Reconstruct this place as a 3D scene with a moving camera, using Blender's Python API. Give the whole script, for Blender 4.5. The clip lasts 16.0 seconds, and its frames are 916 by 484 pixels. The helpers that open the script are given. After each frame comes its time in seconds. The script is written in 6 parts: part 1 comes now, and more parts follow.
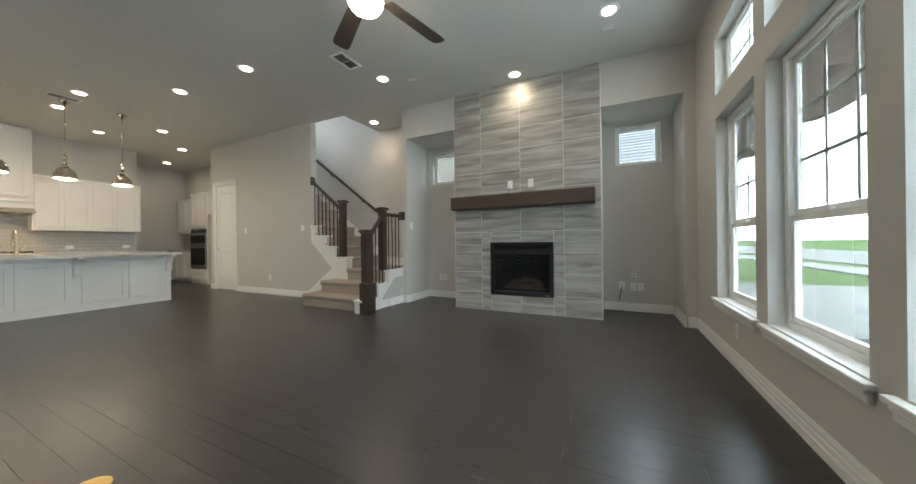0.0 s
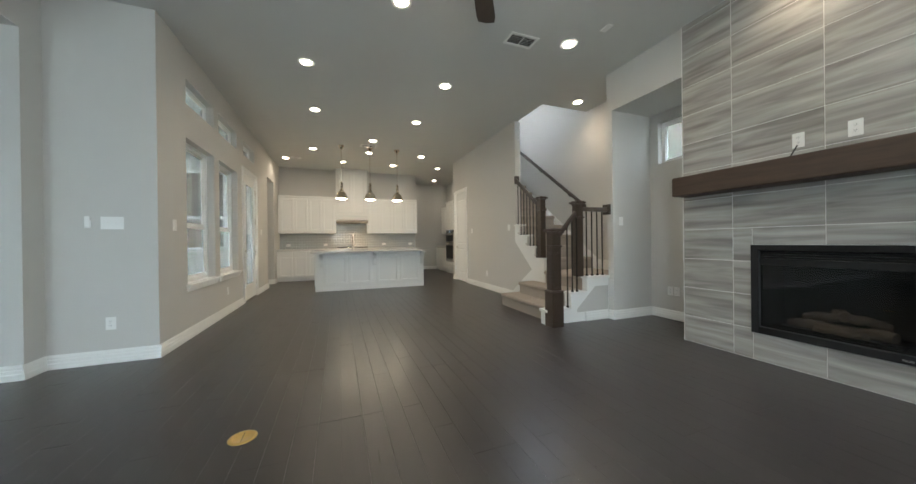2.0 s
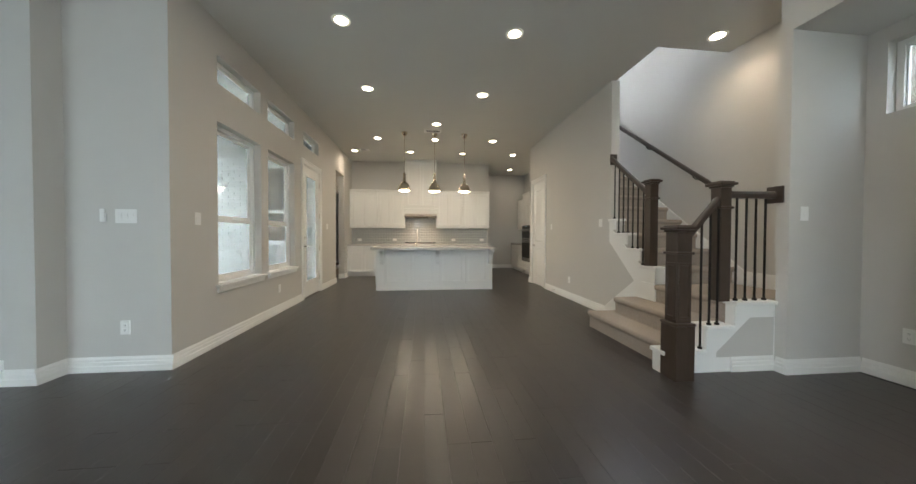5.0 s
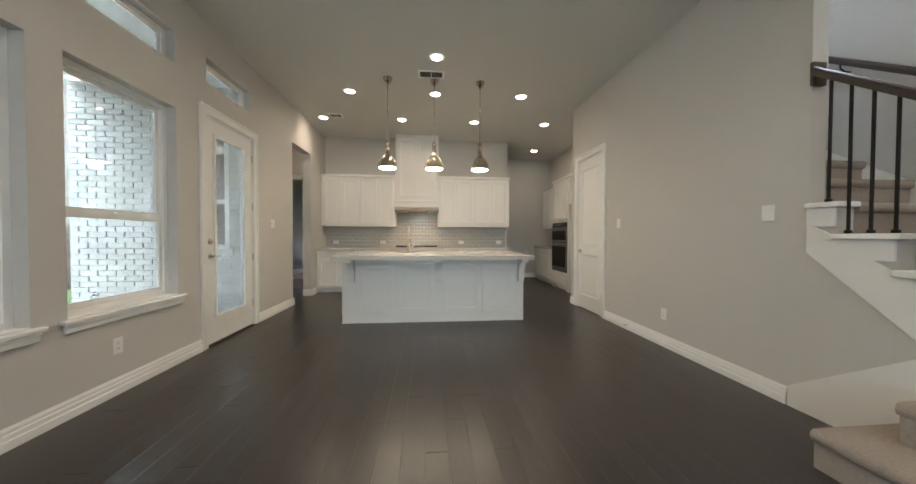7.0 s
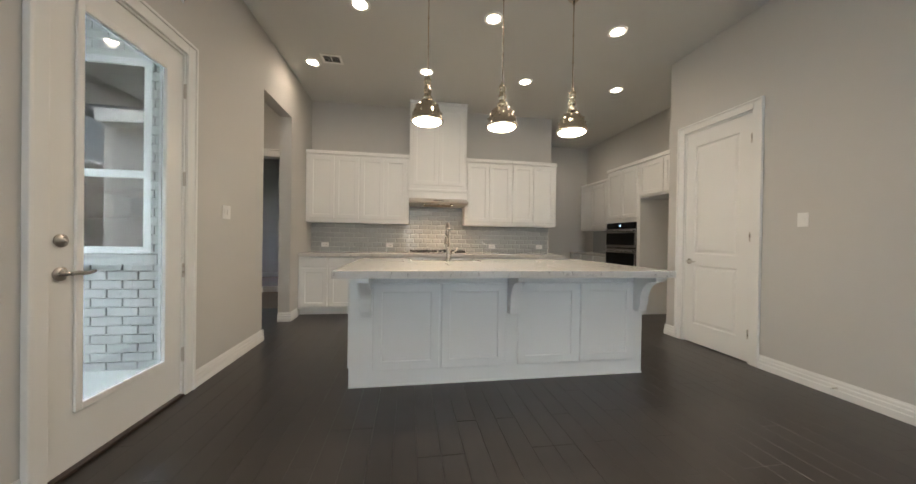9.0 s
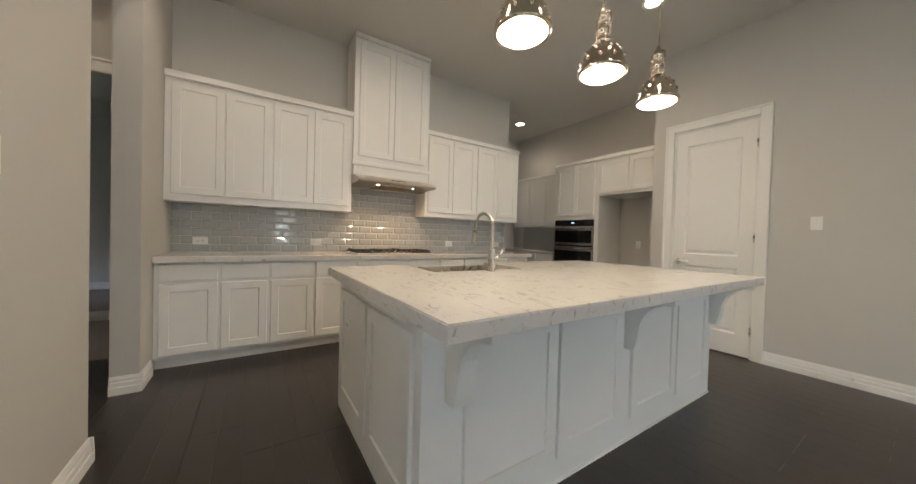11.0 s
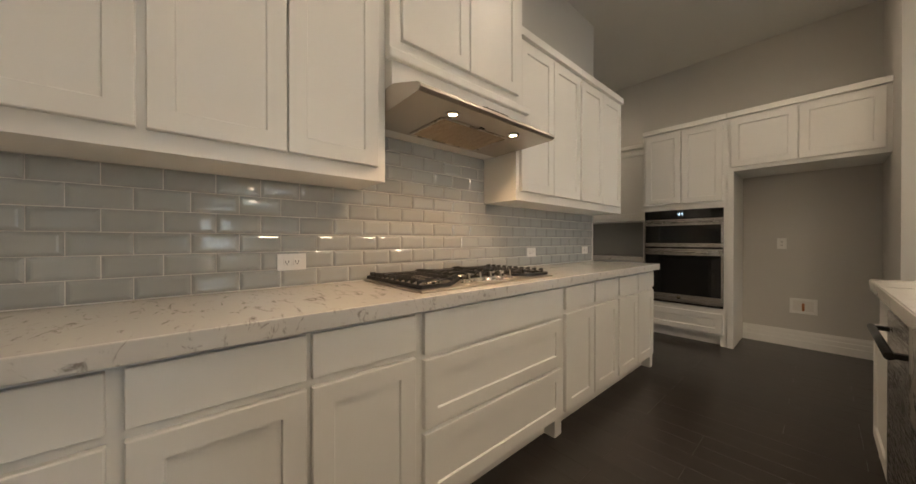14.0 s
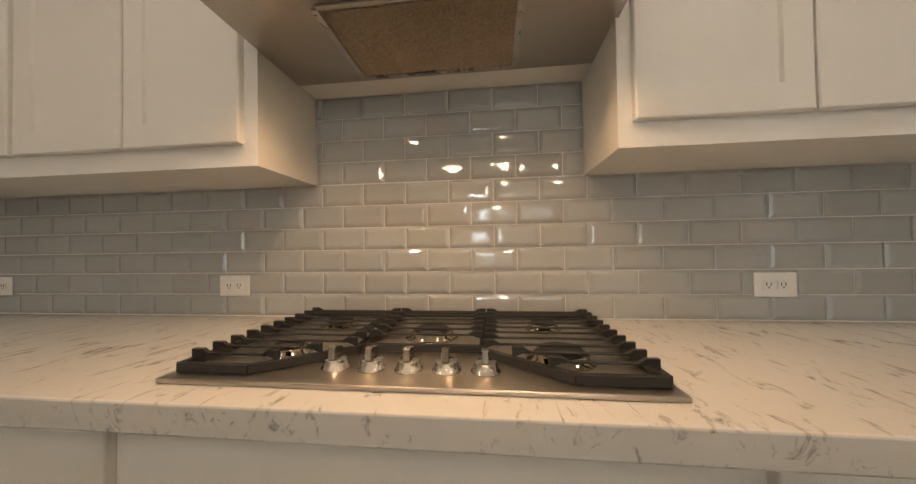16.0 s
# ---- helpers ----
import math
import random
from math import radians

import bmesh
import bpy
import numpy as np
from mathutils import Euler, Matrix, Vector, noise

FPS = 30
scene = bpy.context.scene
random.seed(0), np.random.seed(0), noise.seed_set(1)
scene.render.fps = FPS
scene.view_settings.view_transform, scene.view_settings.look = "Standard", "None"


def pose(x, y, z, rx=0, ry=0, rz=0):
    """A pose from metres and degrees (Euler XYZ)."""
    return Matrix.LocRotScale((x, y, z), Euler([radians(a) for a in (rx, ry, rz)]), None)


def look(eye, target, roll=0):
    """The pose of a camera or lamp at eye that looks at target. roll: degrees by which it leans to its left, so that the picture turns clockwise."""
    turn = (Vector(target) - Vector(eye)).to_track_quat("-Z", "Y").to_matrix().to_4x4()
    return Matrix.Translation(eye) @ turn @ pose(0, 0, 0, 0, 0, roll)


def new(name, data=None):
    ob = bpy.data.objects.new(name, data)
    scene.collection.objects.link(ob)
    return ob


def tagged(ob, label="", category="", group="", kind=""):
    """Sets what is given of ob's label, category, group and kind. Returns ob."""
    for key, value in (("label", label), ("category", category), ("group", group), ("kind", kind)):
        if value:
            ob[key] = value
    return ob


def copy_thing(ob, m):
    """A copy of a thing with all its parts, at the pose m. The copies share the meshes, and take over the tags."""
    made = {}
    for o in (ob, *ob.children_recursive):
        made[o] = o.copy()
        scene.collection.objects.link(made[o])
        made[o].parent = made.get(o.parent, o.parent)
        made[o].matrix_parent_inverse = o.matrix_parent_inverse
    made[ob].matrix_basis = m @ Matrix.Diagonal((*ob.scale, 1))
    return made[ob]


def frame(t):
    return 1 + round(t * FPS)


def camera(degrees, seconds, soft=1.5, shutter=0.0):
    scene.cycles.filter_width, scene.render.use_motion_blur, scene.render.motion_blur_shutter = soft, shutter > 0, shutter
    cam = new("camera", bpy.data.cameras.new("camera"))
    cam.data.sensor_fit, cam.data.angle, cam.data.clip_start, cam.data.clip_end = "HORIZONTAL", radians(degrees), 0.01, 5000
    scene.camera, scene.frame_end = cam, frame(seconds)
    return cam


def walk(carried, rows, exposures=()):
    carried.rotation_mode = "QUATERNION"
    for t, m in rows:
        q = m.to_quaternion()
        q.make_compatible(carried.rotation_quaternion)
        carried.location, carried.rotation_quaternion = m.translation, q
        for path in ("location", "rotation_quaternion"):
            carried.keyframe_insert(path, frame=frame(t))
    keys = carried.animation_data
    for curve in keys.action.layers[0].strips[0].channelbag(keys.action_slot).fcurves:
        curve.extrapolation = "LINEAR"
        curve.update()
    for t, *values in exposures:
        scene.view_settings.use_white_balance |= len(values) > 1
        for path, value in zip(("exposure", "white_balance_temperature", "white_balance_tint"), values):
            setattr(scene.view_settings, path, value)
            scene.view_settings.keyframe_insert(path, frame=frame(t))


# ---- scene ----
cam = camera(110.9, 16.0)
PATH = [
    (0, (-0.066, 0.286, 1.045), (-0.947, 2.081, 1.046), -0.7),
    (0.5, (0.077, 0.536, 1.085), (-1.154, 2.111, 1.063), -0.9),
    (1, (0.082, 0.792, 1.072), (-1.429, 2.103, 1.057), -0.7),
    (1.5, (0.05, 1.041, 1.089), (-1.672, 2.059, 1.076), -0.7),
    (2, (-0.005, 1.322, 1.098), (-1.876, 2.03, 1.094), -0.7),
    (2.5, (-0.061, 1.543, 1.111), (-1.998, 2.041, 1.11), -0.5),
    (3, (-0.104, 1.667, 1.128), (-2.067, 2.053, 1.129), -0.2),
    (3.5, (-0.124, 1.721, 1.147), (-2.096, 2.055, 1.146), 0.0),
    (4, (-0.215, 1.728, 1.12), (-2.191, 2.038, 1.113), 0.1),
    (4.5, (-0.479, 1.77, 1.134), (-2.462, 2.028, 1.11), 0.1),
    (5, (-0.981, 1.828, 1.15), (-2.969, 2.042, 1.114), 0.2),
    (5.2, (-1.236, 1.865, 1.14), (-3.224, 2.068, 1.108), 0.2),
    (7.5, (-3.932, 1.976, 1.186), (-5.923, 2.158, 1.149), 0.3),
    (8, (-4.434, 1.822, 1.162), (-6.426, 2.001, 1.131), 0.6),
    (8.5, (-4.877, 1.565, 1.14), (-6.867, 1.76, 1.12), 0.7),
    (9, (-5.242, 1.263, 1.148), (-7.218, 1.572, 1.134), 0.9),
    (9.5, (-5.566, 0.949, 1.154), (-7.504, 1.446, 1.143), 1.0),
    (10, (-5.915, 0.69, 1.151), (-7.786, 1.397, 1.14), 1.0),
    (10.2, (-6.072, 0.595, 1.153), (-7.907, 1.389, 1.138), 1.0),
    (12.3, (-7.955, 0.202, 1.127), (-9.422, 1.562, 1.123), 1.1),
    (12.5, (-8.111, 0.213, 1.104), (-9.569, 1.583, 1.113), 0.5),
    (13, (-8.457, 0.251, 1.125), (-9.907, 1.629, 1.125), 0.7),
    (13.5, (-8.814, 0.323, 1.127), (-10.26, 1.704, 1.125), 0.4),
    (14, (-9.16, 0.571, 1.133), (-10.668, 1.884, 1.124), 0.0),
    (14.5, (-9.406, 0.881, 1.139), (-10.999, 2.09, 1.132), -0.4),
    (15, (-9.502, 1.178, 1.131), (-11.25, 2.148, 1.147), -0.8),
    (15.5, (-9.569, 1.514, 1.143), (-11.506, 2.009, 1.167), -0.8),
    (16, (-9.66, 1.886, 1.166), (-11.647, 1.661, 1.198), -0.9),
]
walk(cam, [(t, look(eye, target, roll)) for t, eye, target, roll in PATH], [(0, 2.85, 6000, 7), (2.5, 2.9, 5900, 7), (5, 2.85, 6050, 9), (8, 2.82, 5900, 11), (10, 2.82, 5850, 12), (12.5, 2.67, 6200, 12), (16, 2.45, 6450, 15)])

# ---------- world, sun and room light ----------
world = bpy.data.worlds.new("sky_world")
scene.world = world
world.use_nodes = True
wn = world.node_tree.nodes
sky = wn.new("ShaderNodeTexSky")
sky.sky_type, sky.sun_disc = "NISHITA", False
sky.sun_elevation, sky.sun_rotation = radians(52), radians(120)
sky.air_density, sky.dust_density = 1.2, 3.0
wn["Background"].inputs["Strength"].default_value = 0.15
haze = wn.new("ShaderNodeMix")       # thin bright overcast
haze.data_type = "RGBA"
haze.inputs["Factor"].default_value = 0.75
haze.inputs["B"].default_value = (34.0, 36.3, 39.5, 1)
world.node_tree.links.new(sky.outputs["Color"], haze.inputs["A"])
world.node_tree.links.new(haze.outputs["Result"], wn["Background"].inputs["Color"])
sun_data = bpy.data.lights.new("sun", "SUN")
sun_data.energy, sun_data.angle, sun_data.color = 1.0, radians(30), (1.0, 0.96, 0.90)
sun = new("sun", sun_data)
sun.matrix_world = look((0, 0, 20), (3, 3, 8))

CEIL = 3.39
CAN_COLOR, CAN_POWER = (1.0, 0.80, 0.57), 4.0
PENDANT_POWER, HOOD_POWER = 0.6, 1.8


def can_lamp(x, y, z=CEIL - 0.012, power=CAN_POWER):
    d = bpy.data.lights.new("can_light", "SPOT")
    d.energy, d.color, d.spot_size, d.spot_blend, d.shadow_soft_size = power, CAN_COLOR, radians(150), 0.9, 0.06
    ob = new("can_light", d)
    ob.matrix_world = pose(x, y, z)
    return ob


def sky_lamp(x, y, z, width, height, power):
    """An added area lamp standing in for sky light in an east window opening, facing into the room."""
    d = bpy.data.lights.new("window_daylight", "AREA")
    d.shape, d.size, d.size_y, d.energy, d.color = "RECTANGLE", width, height, power, (0.86, 0.95, 1.0)
    new("window_daylight", d).matrix_world = pose(x, y, z, 90, 0, 90)


# added lamps at the east transoms and the nearest east window
for y in (1.47, 2.55, 3.635):
    sky_lamp(0.985, y, 2.68, 0.82, 0.44, 1.1)
sky_lamp(0.985, 1.47, 1.34, 0.84, 1.55, 6.6)
# two more added lamps, to brighten the front room
for y in (-2.05, -3.15):
    sky_lamp(0.985, y, 1.31, 0.84, 1.55, 3.2)

# ---------- materials ----------
def material(name, color, rough=0.5, metal=0.0, vary=0.08, scale=6.0, bump=0.0, bump_scale=120.0, stretch=(1, 1, 1), island=0.0, coat=0.0, color2=None, rough_vary=0.05, spec=0.5):
    m = bpy.data.materials.new(name)
    m.use_nodes = True
    nt = m.node_tree
    n, link = nt.nodes, nt.links.new
    b = n["Principled BSDF"]
    b.inputs["Metallic"].default_value = metal
    b.inputs["Coat Weight"].default_value = coat
    b.inputs["Specular IOR Level"].default_value = spec
    tc = n.new("ShaderNodeTexCoord")
    mp = n.new("ShaderNodeMapping")
    mp.inputs["Scale"].default_value = stretch
    if island:
        shift_info, shift, moved = n.new("ShaderNodeObjectInfo"), n.new("ShaderNodeVectorMath"), n.new("ShaderNodeVectorMath")
        shift.operation = "SCALE"
        shift.inputs[0].default_value = (31.0, 17.0, 43.0)
        link(shift_info.outputs["Random"], shift.inputs["Scale"])
        link(tc.outputs["Object"], moved.inputs[0])
        link(shift.outputs["Vector"], moved.inputs[1])
        link(moved.outputs["Vector"], mp.inputs["Vector"])
    else:
        link(tc.outputs["Object"], mp.inputs["Vector"])
    big = n.new("ShaderNodeTexNoise")
    big.inputs["Scale"].default_value, big.inputs["Detail"].default_value = scale, 5
    link(mp.outputs["Vector"], big.inputs["Vector"])
    ramp = n.new("ShaderNodeMix")
    ramp.data_type = "RGBA"
    c2 = color2 or tuple(c * (1 + vary) for c in color)
    c1 = color if color2 else tuple(c * (1 - vary) for c in color)
    ramp.inputs["A"].default_value, ramp.inputs["B"].default_value = (*c1, 1), (*c2, 1)
    link(big.outputs["Fac"], ramp.inputs["Factor"])
    last = ramp.outputs["Result"]
    if island:
        info = n.new("ShaderNodeObjectInfo")
        geo = n.new("ShaderNodeNewGeometry")
        add = n.new("ShaderNodeMath")
        add.operation = "ADD"
        link(info.outputs["Random"], add.inputs[0])
        link(geo.outputs["Random Per Island"], add.inputs[1])
        fr = n.new("ShaderNodeMath")
        fr.operation = "FRACT"
        link(add.outputs[0], fr.inputs[0])
        mr = n.new("ShaderNodeMapRange")
        mr.inputs["To Min"].default_value, mr.inputs["To Max"].default_value = 1 - island, 1 + island
        link(fr.outputs[0], mr.inputs["Value"])
        mul = n.new("ShaderNodeVectorMath")
        mul.operation = "SCALE"
        link(last, mul.inputs[0])
        link(mr.outputs["Result"], mul.inputs["Scale"])
        last = mul.outputs["Vector"]
    link(last, b.inputs["Base Color"])
    fine = n.new("ShaderNodeTexNoise")
    fine.inputs["Scale"].default_value, fine.inputs["Detail"].default_value = bump_scale, 3
    link(mp.outputs["Vector"], fine.inputs["Vector"])
    rr = n.new("ShaderNodeMapRange")
    rr.inputs["To Min"].default_value, rr.inputs["To Max"].default_value = max(0.02, rough - rough_vary), min(1, rough + rough_vary)
    link(big.outputs["Fac"], rr.inputs["Value"])
    link(rr.outputs["Result"], b.inputs["Roughness"])
    if bump:
        bp = n.new("ShaderNodeBump")
        bp.inputs["Strength"].default_value, bp.inputs["Distance"].default_value = bump, 0.002
        link(fine.outputs["Fac"], bp.inputs["Height"])
        link(bp.outputs["Normal"], b.inputs["Normal"])
    return m


def glow(name, color, strength):
    m = bpy.data.materials.new(name)
    m.use_nodes = True
    b = m.node_tree.nodes["Principled BSDF"]
    b.inputs["Base Color"].default_value = (*color, 1)
    b.inputs["Emission Color"].default_value = (*color, 1)
    b.inputs["Emission Strength"].default_value = strength
    return m


def glass_material(name, tint=(1, 1, 1), rough=0.0):
    m = bpy.data.materials.new(name)
    m.use_nodes = True
    b = m.node_tree.nodes["Principled BSDF"]
    b.inputs["Base Color"].default_value = (*tint, 1)
    b.inputs["Transmission Weight"].default_value = 1.0
    b.inputs["Roughness"].default_value = rough
    b.inputs["IOR"].default_value = 1.45
    return m


M_WALL = material("greige_wall_paint", (0.56, 0.54, 0.505), 0.75, vary=0.02, scale=1.5, bump=0.25, bump_scale=160)
M_CEIL = material("ceiling_paint", (0.60, 0.595, 0.565), 0.85, vary=0.02, scale=1.5, bump=0.3, bump_scale=130)
M_TRIM = material("white_trim_paint", (0.80, 0.79, 0.76), 0.38, vary=0.02, scale=3, bump=0.05, bump_scale=60)
M_CAB = material("white_cabinet_paint", (0.80, 0.785, 0.75), 0.36, vary=0.02, scale=3, bump=0.04, bump_scale=80)
M_SUB = material("dark_floor_gap", (0.012, 0.010, 0.009), 0.6, vary=0.2)
M_CARPET = material("beige_carpet", (0.36, 0.31, 0.265), 0.97, vary=0.22, scale=60, bump=1.0, bump_scale=420, spec=0.1)
M_DARKWOOD = material("dark_stained_wood", (0.046, 0.030, 0.020), 0.42, vary=0.35, scale=9, bump=0.25, bump_scale=50, stretch=(6, 6, 0.7))
M_DARKRAIL = material("dark_stained_rail", (0.043, 0.030, 0.023), 0.33, vary=0.35, scale=9, bump=0.2, bump_scale=50)
M_MANTEL = material("rough_mantel_wood", (0.058, 0.035, 0.022), 0.6, vary=0.55, scale=7, bump=0.8, bump_scale=34, stretch=(0.6, 6, 6))
M_IRON = material("black_iron", (0.018, 0.017, 0.016), 0.45, metal=0.6, vary=0.2)
M_BLACK = material("black_metal", (0.012, 0.012, 0.012), 0.35, metal=0.3, vary=0.2)
M_STEEL = material("brushed_steel", (0.46, 0.44, 0.42), 0.27, metal=1.0, vary=0.06, scale=14, stretch=(1, 1, 30), bump=0.05, bump_scale=200)
M_NICKEL = material("satin_nickel", (0.56, 0.52, 0.47), 0.28, metal=1.0, vary=0.05, scale=20)
M_CHROME = material("polished_nickel", (0.60, 0.52, 0.41), 0.05, metal=1.0, vary=0.03, scale=10, rough_vary=0.02)
M_BRASS = material("brass_cover", (0.72, 0.50, 0.18), 0.32, metal=1.0, vary=0.15, scale=40)
M_PLASTIC = material("white_plastic", (0.80, 0.79, 0.76), 0.35, vary=0.01)
# fills slots and seams; behind vent slats and the wing pane it imitates shade
M_DARK = material("dark_fill", (0.02, 0.02, 0.02), 0.6)
M_VINYL = material("white_vinyl_frame", (0.82, 0.82, 0.80), 0.4, vary=0.01)
# grey tints put into the glass to dim the overbright outdoors
M_GLASS = glass_material("window_glass", (0.42, 0.46, 0.44))
M_GLASSTINT = glass_material("view_dimming_window_glass", (0.25, 0.275, 0.262))
M_BLACKGLASS = material("black_oven_glass", (0.006, 0.006, 0.006), 0.06, vary=0.1, rough_vary=0.01)
M_CANLIT = glow("lit_lamp_lens", (1.0, 0.80, 0.55), 9.0)
M_HOODLIT = glow("lit_hood_bulb", (1.0, 0.72, 0.40), 14.0)
M_FANLIT = glow("lit_fan_globe", (1.0, 0.84, 0.62), 6.0)
M_DISPLAY = glow("oven_clock_digits", (0.55, 0.8, 1.0), 1.5)
M_PLANK = material("dark_stained_oak_floor", (0.033, 0.0275, 0.0245), 0.29, vary=0.16, scale=5, bump=0.010, bump_scale=22, stretch=(0.6, 7, 7), island=0.10, rough_vary=0.03)
M_TILE = material("glazed_grey_tile", (0.41, 0.422, 0.415), 0.035, vary=0.03, scale=8, island=0.04, rough_vary=0.015, spec=0.8)
M_GROUT = material("light_grout", (0.74, 0.72, 0.68), 0.85, vary=0.05, scale=30)
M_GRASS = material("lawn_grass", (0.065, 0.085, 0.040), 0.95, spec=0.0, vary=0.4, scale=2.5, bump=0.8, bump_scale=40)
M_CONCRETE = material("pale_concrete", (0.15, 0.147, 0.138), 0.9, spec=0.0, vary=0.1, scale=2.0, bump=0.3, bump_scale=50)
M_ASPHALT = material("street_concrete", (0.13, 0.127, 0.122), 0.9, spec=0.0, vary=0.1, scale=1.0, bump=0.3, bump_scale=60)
M_ROOF = material("grey_shingle", (0.055, 0.054, 0.055), 0.9, vary=0.25, scale=12, island=0.2)
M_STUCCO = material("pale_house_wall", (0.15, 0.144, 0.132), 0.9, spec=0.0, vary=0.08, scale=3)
M_BRICK = material("whitewashed_brick", (0.47, 0.46, 0.445), 0.9, vary=0.34, scale=9, island=0.13, bump=0.5, bump_scale=60)
M_PATIO = material("light_patio_concrete", (0.55, 0.54, 0.51), 0.9, vary=0.1, scale=2.0, bump=0.3, bump_scale=50)
M_BRICKTAN = material("tan_brick", (0.34, 0.28, 0.235), 0.9, vary=0.18, scale=14, island=0.3, bump=0.5, bump_scale=60)
M_MORTAR = material("pale_mortar", (0.58, 0.57, 0.55), 0.95, vary=0.08, scale=20)


def stone_material(name, ca, cb, cc, vein_stretch, rough, band):
    """Veined stone: long soft streaks of two tones, with a shift of the pattern from piece to piece."""
    m = bpy.data.materials.new(name)
    m.use_nodes = True
    nt = m.node_tree
    n, link = nt.nodes, nt.links.new
    b = n["Principled BSDF"]
    b.inputs["Roughness"].default_value = rough
    tc, info = n.new("ShaderNodeTexCoord"), n.new("ShaderNodeObjectInfo")
    off = n.new("ShaderNodeVectorMath")
    off.operation = "SCALE"
    off.inputs[0].default_value = (37.0, 19.0, 53.0)
    link(info.outputs["Random"], off.inputs["Scale"])
    add = n.new("ShaderNodeVectorMath")
    link(tc.outputs["Object"], add.inputs[0])
    link(off.outputs["Vector"], add.inputs[1])
    mp = n.new("ShaderNodeMapping")
    mp.inputs["Scale"].default_value = vein_stretch
    mp.inputs["Rotation"].default_value = (0, radians(7), 0)
    link(add.outputs["Vector"], mp.inputs["Vector"])
    a = n.new("ShaderNodeTexNoise")
    a.inputs["Scale"].default_value, a.inputs["Detail"].default_value, a.inputs["Distortion"].default_value = band, 8, 0.6
    link(mp.outputs["Vector"], a.inputs["Vector"])
    r = n.new("ShaderNodeValToRGB")
    r.color_ramp.elements[0].position, r.color_ramp.elements[0].color = 0.30, (*ca, 1)
    r.color_ramp.elements[1].position, r.color_ramp.elements[1].color = 0.70, (*cc, 1)
    e = r.color_ramp.elements.new(0.5)
    e.color = (*cb, 1)
    link(a.outputs["Fac"], r.inputs["Fac"])
    link(r.outputs["Color"], b.inputs["Base Color"])
    return m


M_FPTILE = stone_material("striated_stone_tile", (0.20, 0.185, 0.165), (0.34, 0.32, 0.29), (0.47, 0.45, 0.415), (0.5, 1, 5.5), 0.42, 2.6)


def quartz_material():
    m = bpy.data.materials.new("veined_white_quartz")
    m.use_nodes = True
    nt = m.node_tree
    n, link = nt.nodes, nt.links.new
    b = n["Principled BSDF"]
    b.inputs["Roughness"].default_value = 0.12
    tc, mp = n.new("ShaderNodeTexCoord"), n.new("ShaderNodeMapping")
    mp.inputs["Rotation"].default_value, mp.inputs["Scale"].default_value = (0, 0, radians(35)), (1.0, 3.0, 2.0)
    link(tc.outputs["Object"], mp.inputs["Vector"])
    a = n.new("ShaderNodeTexNoise")
    a.inputs["Scale"].default_value, a.inputs["Detail"].default_value, a.inputs["Roughness"].default_value, a.inputs["Distortion"].default_value = 9.0, 10, 0.70, 1.3
    link(mp.outputs["Vector"], a.inputs["Vector"])
    r = n.new("ShaderNodeValToRGB")
    r.color_ramp.elements[0].position, r.color_ramp.elements[0].color = 0.33, (0.27, 0.245, 0.22, 1)
    r.color_ramp.elements[1].position, r.color_ramp.elements[1].color = 0.44, (0.63, 0.605, 0.57, 1)
    link(a.outputs["Fac"], r.inputs["Fac"])
    link(r.outputs["Color"], b.inputs["Base Color"])
    return m


M_QUARTZ = quartz_material()


# ---------- building helpers ----------
def box(bm, x0, x1, y0, y1, z0, z1, bevel=0.0):
    vs = [bm.verts.new((x, y, z)) for z in (z0, z1) for x, y in ((x0, y0), (x1, y0), (x1, y1), (x0, y1))]
    fs = [bm.faces.new([vs[i] for i in q]) for q in ((3, 2, 1, 0), (4, 5, 6, 7), (0, 1, 5, 4), (1, 2, 6, 5), (2, 3, 7, 6), (3, 0, 4, 7))]
    if bevel:
        es = list({e for f in fs for e in f.edges})
        bmesh.ops.bevel(bm, geom=es, offset=bevel, segments=2, profile=0.5, affect="EDGES")
    return bm


def prism(bm, pts, a0, a1, axis="y"):
    """Extrudes a closed outline of (u, v) along an axis: y gives (u, a, v), x gives (a, u, v), z gives (u, v, a)."""
    put = {"y": lambda u, v, a: (u, a, v), "x": lambda u, v, a: (a, u, v), "z": lambda u, v, a: (u, v, a)}[axis]
    lo, hi = [bm.verts.new(put(u, v, a0)) for u, v in pts], [bm.verts.new(put(u, v, a1)) for u, v in pts]
    fs = [bm.faces.new(lo), bm.faces.new(hi[::-1])]
    k = len(pts)
    for i in range(k):
        fs.append(bm.faces.new([lo[i], hi[i], hi[(i + 1) % k], lo[(i + 1) % k]]))
    bmesh.ops.recalc_face_normals(bm, faces=fs)
    return bm


